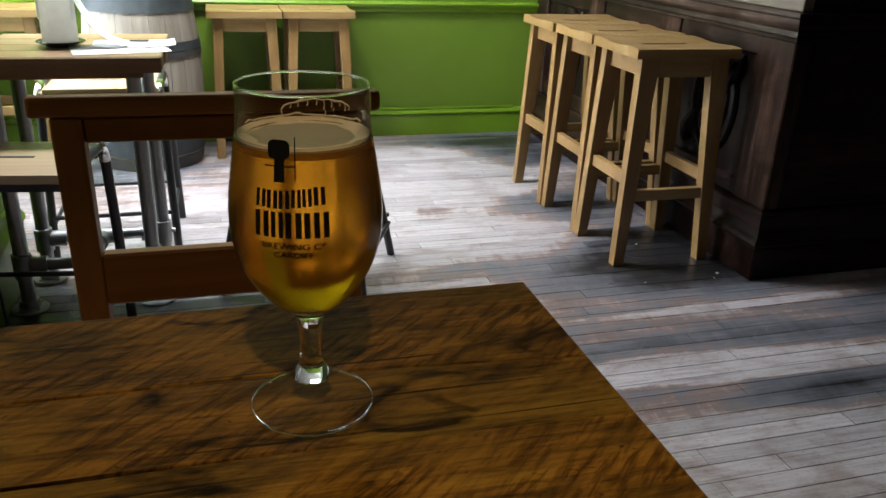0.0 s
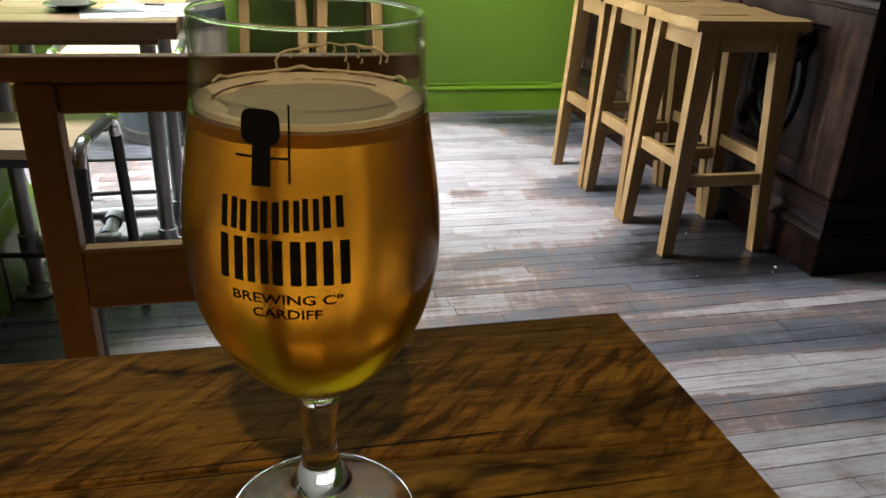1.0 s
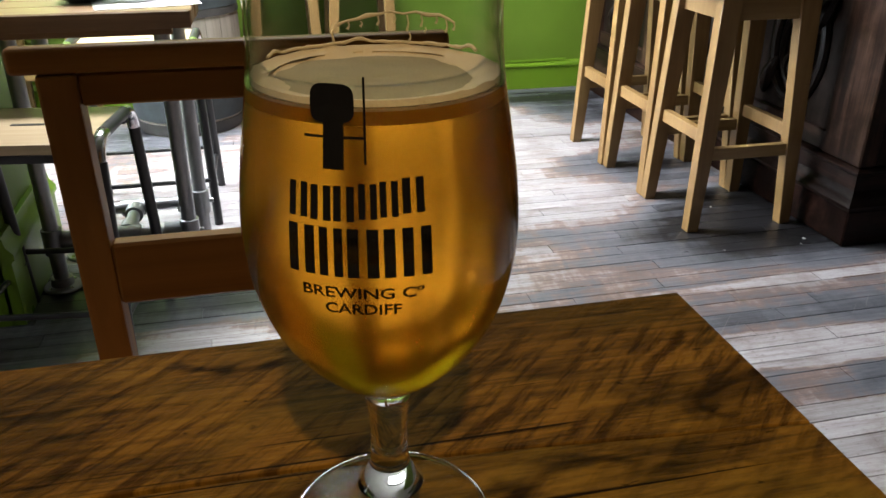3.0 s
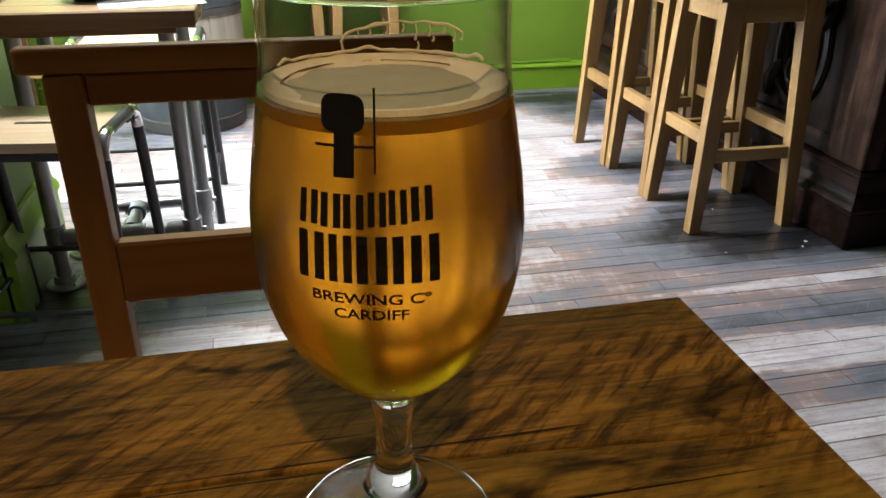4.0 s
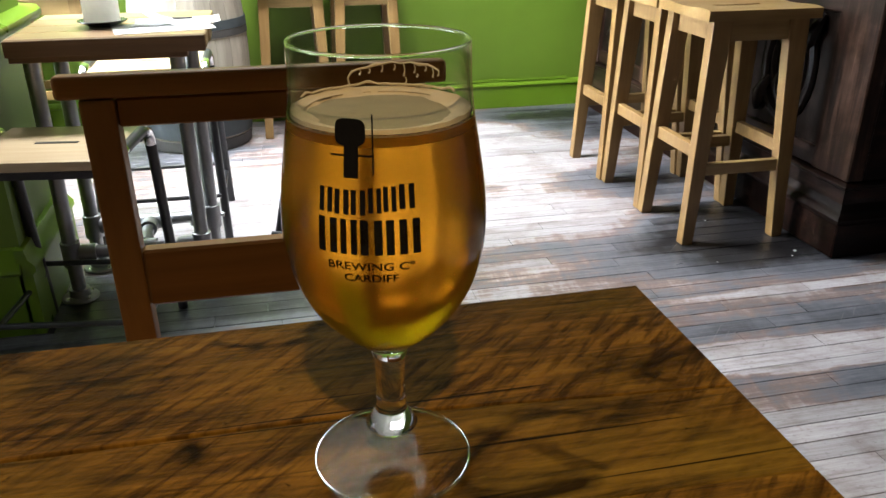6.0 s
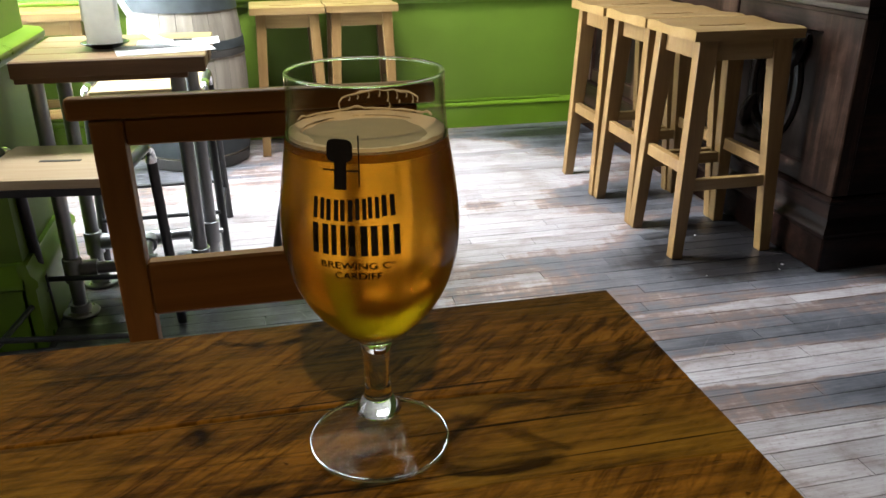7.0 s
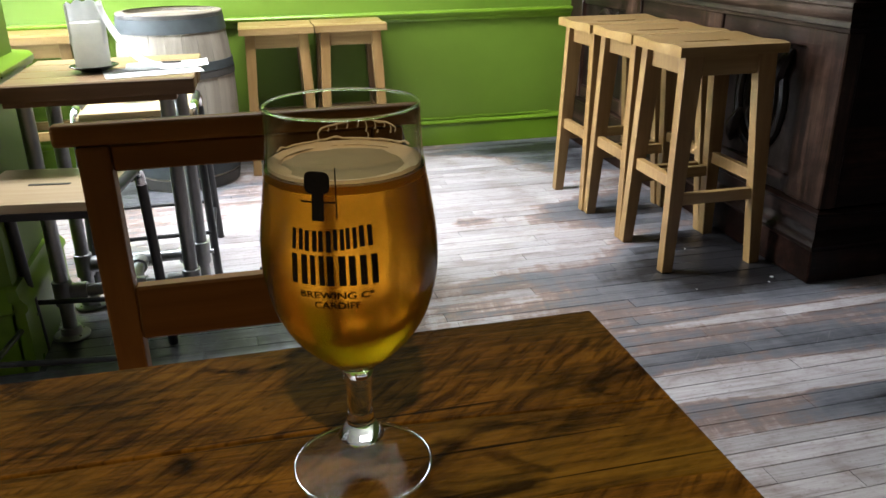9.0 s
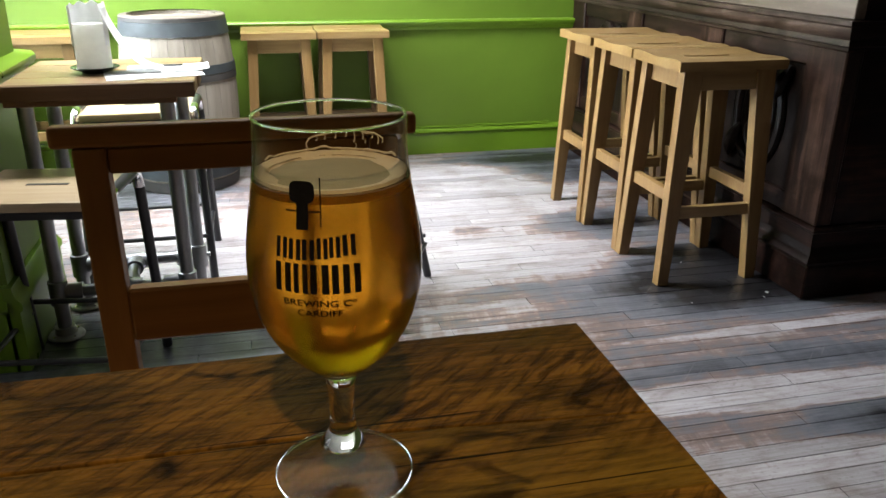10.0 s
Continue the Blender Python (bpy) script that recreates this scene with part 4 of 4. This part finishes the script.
for s in (-0.45, 0.70):
    for y in (0.58, 0.96):
        part("leg", box(s - 0.03, s + 0.03, y - 0.03, y + 0.03, 0, PZ - 0.041, 0.004), M_CHAIRZ, table)
part("batten", box(-0.48, -0.42, 0.52, 1.02, PZ - 0.08, PZ - 0.041), M_CHAIR, table)
part("batten", box(0.67, 0.73, 0.52, 1.02, PZ - 0.08, PZ - 0.041), M_CHAIR, table)


# ---- glass of beer ----
OUTER = [(0.0361, 0.0006), (0.0366, 0.0016), (0.0362, 0.0026), (0.0340, 0.0036), (0.0260, 0.0072), (0.0178, 0.0122), (0.0118, 0.0195), (0.0086, 0.0247),
         (0.0068, 0.0300), (0.0063, 0.0430), (0.0070, 0.0520), (0.0085, 0.0590), (0.0122, 0.0635), (0.0162, 0.0664), (0.0227, 0.0724), (0.0303, 0.0817),
         (0.0366, 0.0939), (0.0404, 0.1087), (0.0413, 0.1230), (0.0402, 0.1370), (0.0382, 0.1505), (0.0361, 0.1636), (0.0349, 0.1760), (0.0346, 0.1905)]


def outer_r(z):
    pts = OUTER[12:]
    for (r0, z0), (r1, z1) in zip(pts, pts[1:]):
        if z0 <= z <= z1:
            return r0 + (r1 - r0) * (z - z0) / (z1 - z0)
    return pts[-1][0]


def smooth_profile(pts, per=4):
    """Catmull-Rom through the points."""
    out = []
    for i in range(len(pts) - 1):
        p = [Vector(pts[max(0, min(len(pts) - 1, i + k))]) for k in (-1, 0, 1, 2)]
        for s in range(per):
            t = s / per
            v = 0.5 * ((2 * p[1]) + (-p[0] + p[2]) * t + (2 * p[0] - 5 * p[1] + 4 * p[2] - p[3]) * t * t + (-p[0] + 3 * p[1] - 3 * p[2] + p[3]) * t ** 3)
            out.append((max(0.0, v.x), max(0.0, v.y)))
    return out + [tuple(pts[-1])]


WALL = 0.0016
LEVEL = 0.1635
INNER = [(0.0, 0.0688), (0.010, 0.0692)] + [(r - WALL, z) for r, z in OUTER[14:]]
glass = thing("beer_glass", pose(0.628, 0.911, PZ + 0.0008), "stemmed glass of amber beer with a thin foam head", "glass of beer")
rim = [(0.0340, 0.1908)]
SPLIT = LEVEL + 0.001
outside, inside = smooth_profile(OUTER[6:]), smooth_profile(INNER)
stem = [(0.0, 0.0180), (0.0110, 0.0180)] + [p for p in outside if p[1] < SPLIT] + [(outer_r(SPLIT), SPLIT), (outer_r(SPLIT) - WALL, SPLIT)]
part("goblet", lathe(stem + [p for p in inside if p[1] < SPLIT][::-1], 96), M_GLASS, glass, "clear stemmed tulip bowl", True)
part("foot", lathe([(0.0, 0.0002), (0.0350, 0.0002)] + smooth_profile([(0.0352, 0.0020)] + OUTER[4:7]) + [(0.0108, 0.0178), (0.0, 0.0178)], 96), M_THIN, glass, "thin clear foot", True)
upper = [(outer_r(SPLIT), SPLIT + 0.0002)] + [p for p in outside if p[1] > SPLIT + 0.001] + rim
upper += [(r - 0.0011, z) for r, z in reversed(outside) if z > SPLIT + 0.001] + [(outer_r(SPLIT) - 0.0012, SPLIT + 0.0002)]
part("rim", lathe(upper, 96), M_WALLGLASS, glass, "thin clear rim above the foam", True)
def bead(r, z, a, b):
    return lathe([(r + a * math.cos(k * math.pi / 5), z + b * math.sin(k * math.pi / 5)) for k in range(10)], 96, closed=True)


part("foot_edge", bead(0.0357, 0.0012, 0.0007, 0.0009), M_GLASS, glass, "rounded edge of the foot", True)
part("mouth_edge", bead(0.0340, 0.1911, 0.00055, 0.0007), M_GLASS, glass, "fire-polished mouth of the glass", True)
inn = [p for p in smooth_profile(INNER) if p[1] < LEVEL]
liquid = [(max(0.0, r + 0.0002) if r > 0 else 0.0, z - 0.0002) for r, z in inn] + [(outer_r(LEVEL) - WALL + 0.0002, LEVEL), (0.0, LEVEL)]
part("beer", lathe(liquid, 96), M_BEER, glass, "hazy amber beer", True)

# head of foam: a ring that clings to the wall, uneven inside, and a thin film
fm = bmesh.new()
rows = []
N = 120
for k in range(N):
    a = 2 * math.pi * k / N
    ca, sa = math.cos(a), math.sin(a)
    ro = outer_r(LEVEL + 0.001) - WALL - 0.0001
    ri = 0.0262 + 0.0030 * noise.noise((ca * 2.2, sa * 2.2, 1.3)) + 0.0012 * noise.noise((ca * 9, sa * 9, 4))
    hi = LEVEL + 0.0026 + 0.0016 * max(0.0, noise.noise((ca * 5, sa * 5, 7)))
    rows.append([fm.verts.new((r * ca, r * sa, z)) for r, z in ((ri, LEVEL + 0.0003), (ri + 0.003, LEVEL + 0.0011), (ro - 0.005, LEVEL + 0.0016),
                                                               (ro, hi), (ro + 0.0003, LEVEL - 0.0035), (ro - 0.0016, LEVEL - 0.002), (ri + 0.004, LEVEL - 0.0004))])
for a, b in zip(rows, rows[1:] + rows[:1]):
    for q in range(7):
        fm.faces.new((a[q], a[(q + 1) % 7], b[(q + 1) % 7], b[q]))
part("foam", fm, M_FOAM, glass, "cream foam ring", True)
part("foam_film", lathe([(0.0, LEVEL + 0.0005), (0.0305, LEVEL + 0.0005), (0.0305, LEVEL + 0.0002), (0.0, LEVEL + 0.0002)], 60), M_FILM, glass, "thin patchy foam", True)

FACING = radians(-96.7)


def on_wall(angle, z, lift):
    r = outer_r(z) + lift
    return Vector((r * math.cos(angle), r * math.sin(angle), z))


# foam left drying on the wall above the beer
lace = bmesh.new()
back = FACING + math.pi


def lace_run(pts, r):
    tube([on_wall(back - radians(p), z, -WALL - 0.0003) for p, z in pts], r, 6, lace)


rnd = random.Random(4)
edge = [(-66 + 3 * k, 0.1668 + 0.0022 * max(0.0, noise.noise((k * 0.23, 5.0, 0))) + 0.0004 * rnd.random()) for k in range(44)]
lace_run(edge, [0.0004 + 0.0003 * rnd.random() for _ in edge])
arch = [(-21, 0.1675), (-22, 0.1705), (-19, 0.1728), (-14, 0.1738), (-8, 0.1742), (-3, 0.1752), (4, 0.1756), (10, 0.1764), (17, 0.1758), (24, 0.1766), (31, 0.1758), (38, 0.1762),
        (44, 0.1752), (48, 0.1742)]
lace_run(arch, [0.0003 + 0.0005 * rnd.random() for _ in arch])
for p, z0, z1 in ((-13, 0.1735, 0.1712), (-6, 0.1735, 0.1718), (3, 0.175, 0.1722), (12, 0.1755, 0.173), (19, 0.1755, 0.1705), (20, 0.170, 0.1675), (27, 0.1755, 0.1722), (29, 0.172, 0.1705),
                  (36, 0.1755, 0.1735), (42, 0.175, 0.1712), (47, 0.1745, 0.1722)):
    lace_run([(p, z0), (p + 0.7, (z0 + z1) / 2), (p - 0.4, z1)], [0.0003, 0.00025, 0.0005])
part("foam_lacing", lace, M_FOAM, glass, "dried lines of foam inside the rim", True)


def wrapped(bm, a0, a1, z0, z1):
    """Wraps a flat mesh of 0..1 by 0..1 round the bowl between two angles and two heights."""
    for v in bm.verts:
        u, w, lift = v.co.x, v.co.y, v.co.z
        v.co = on_wall(FACING + radians(a0 + (a1 - a0) * u), z0 + (z1 - z0) * w, 0.00012 + lift)
    return bm


def patch(u0, u1, w0, w1, bm, n=6):
    g = [[bm.verts.new((u0 + (u1 - u0) * i / n, w0 + (w1 - w0) * j / n, 0)) for j in range(n + 1)] for i in range(n + 1)]
    for i in range(n):
        for j in range(n):
            bm.faces.new((g[i][j], g[i + 1][j], g[i + 1][j + 1], g[i][j + 1]))


# the maker's mark as plain blocks in its black
bars = bmesh.new()
for u0, u1, lean in ((0.0, 0.15, 0.0), (0.175, 0.33, -0.03), (0.35, 0.50, -0.02), (0.53, 0.66, 0.05), (0.68, 0.81, 0.10), (0.84, 1.0, 0.16)):
    w = (u1 - u0) * 0.37
    patch(u0, u0 + w, lean, 0.84 + lean, bars)
    patch(u1 - w, u1, lean, 0.84 + lean, bars)
part("print_block", wrapped(bars, -36.5, 14.5, 0.1372, 0.1478), M_INK, glass, "row of plain black printed blocks")
bars = bmesh.new()
for u0, u1 in ((0.0, 0.20), (0.235, 0.40), (0.43, 0.64), (0.675, 0.77), (0.80, 1.0)):
    w = (u1 - u0) * (0.37 if u1 - u0 > 0.1 else 0.8)
    patch(u0, u0 + w, 0.0, 1.0, bars)
    if u1 - u0 > 0.1:
        patch(u1 - w, u1, 0.0, 1.0, bars)
part("print_block", wrapped(bars, -37, 16.5, 0.1220, 0.1352), M_INK, glass, "row of plain black printed blocks")
badge = bmesh.new()
def squared(a):
    return math.copysign(abs(a) ** 0.55, a)


cen = badge.verts.new((0.5, 0.74, 0))
ringv = [badge.verts.new((0.5 + 0.48 * squared(math.cos(2 * math.pi * k / 28)), 0.74 + 0.21 * squared(math.sin(2 * math.pi * k / 28)), 0)) for k in range(28)]
for a, b in zip(ringv, ringv[1:] + ringv[:1]):
    badge.faces.new((cen, a, b))
patch(0.32, 0.76, 0.04, 0.54, badge)
patch(-0.10, 0.32, 0.37, 0.40, badge)
patch(0.76, 1.16, 0.37, 0.40, badge)
patch(1.16, 1.21, 0.10, 1.02, badge)
part("print_emblem", wrapped(badge, -28.5, -10, 0.1490, 0.1715), M_INK, glass, "plain black printed emblem")


def lettering(text, a0, a1, z0, z1):
    cu = bpy.data.curves.new("lettering", "FONT")
    cu.body, cu.resolution_u, cu.extrude, cu.offset = text, 3, 0.0, 0.016
    tmp = bpy.data.objects.new("lettering", cu)
    me = bpy.data.meshes.new_from_object(tmp)
    bpy.data.objects.remove(tmp)
    bm = bmesh.new()
    bm.from_mesh(me)
    bpy.data.meshes.remove(me)
    bmesh.ops.triangulate(bm, faces=bm.faces)
    lo = Vector([min(v.co[k] for v in bm.verts) for k in range(3)])
    hi = Vector([max(v.co[k] for v in bm.verts) for k in range(3)])
    for v in bm.verts:
        v.co = Vector(((v.co.x - lo.x) / (hi.x - lo.x), (v.co.y - lo.y) / (hi.y - lo.y), 0))
    return part("lettering", wrapped(bm, a0, a1, z0, z1), M_INK, glass, "small black printed capitals")


lettering("BREWING C\u00ba", -32, 13.5, 0.1157, 0.1189)
lettering("CARDIFF", -23.5, 5, 0.1109, 0.1141)
faint = bmesh.new()
for u0, u1 in ((0.0, 0.12), (0.16, 0.34), (0.4, 0.46), (0.5, 0.72), (0.78, 1.0)):
    patch(u0, u1, 0.62, 0.9, faint, 4)
    patch(u0 * 0.9, u1 * 0.9, 0.1, 0.38, faint, 4)
patch(0, 1, 0.0, 0.03, faint, 4)
part("measure_mark", wrapped(faint, 150, 200, 0.146, 0.156), M_FAINT, glass, "faint pale measure marks")


# ---- pendant lamp over the near table ----
pend = thing("pendant_lamp", pose(0.53, -0.16, 2.10), "small black pendant lamp hanging from the ceiling", "lamp")
part("shade", lathe([(0.03, 0.16), (0.034, 0.165), (0.10, 0.03), (0.125, -0.02), (0.123, -0.02), (0.098, 0.03), (0.03, 0.16)], 36), M_BLACK, pend, "", True)
part("cord", tube([(0, 0, 0.15), (0, 0, H - 2.10)], 0.003, 8), M_BLACK, pend, "", True)


# ---- floor boards ----
def board_mesh(length, width=0.0522):
    c, g = 0.0009, 0.0006
    w, ln = width / 2 - g, length / 2 - g
    v = [(sx * ln, sy * w, -0.012) for sx, sy in ((-1, -1), (1, -1), (1, 1), (-1, 1))]
    v += [(sx * ln, sy * w, -c) for sx, sy in ((-1, -1), (1, -1), (1, 1), (-1, 1))]
    v += [(sx * (ln - 0.0003), sy * (w - c), 0) for sx, sy in ((-1, -1), (1, -1), (1, 1), (-1, 1))]
    f = [(8, 9, 10, 11)]
    for i in range(4):
        j = (i + 1) % 4
        f += [(i, j, j + 4, i + 4), (i + 4, j + 4, j + 8, i + 8)]
    return v, f


LENGTHS = (0.36, 0.52, 0.68, 0.84, 1.05)
shared = []
for ln in LENGTHS:
    v, f = board_mesh(ln)
    me = bpy.data.meshes.new("floor_board")
    me.from_pydata(v, [], f)
    me.materials.append(M_FLOOR)
    shared.append((me, v, f))
rest_v, rest_f = [], []
rnd = random.Random(11)
y = Y0 + 0.026
single = 0
while y < YN - 0.01:
    x = X0 - rnd.random() * 0.15
    while x < X1 - 0.2:
        k = rnd.randrange(len(LENGTHS))
        ln = LENGTHS[k]
        me, v, f = shared[k]
        dz = -0.0012 * rnd.random()
        if x + ln > 0.55 and x < 2.45 and 1.45 < y < 3.6 and single < 300:
            ob = new("floor_board", me)
            ob.parent = floor
            ob.location = (x + ln / 2, y, dz)
            single += 1
        else:
            base = len(rest_v)
            rest_v += [(p[0] + x + ln / 2, p[1] + y, p[2] + dz) for p in v]
            rest_f += [tuple(i + base for i in q) for q in f]
        x += ln
    y += 0.0522
me = bpy.data.meshes.new("floor_boards")
me.from_pydata(rest_v, [], rest_f)
me.materials.append(M_FLOOR)
rest = new("floor_boards", me)
rest.parent = floor
tagged(rest, "the farther worn floor boards", kind="stuff")
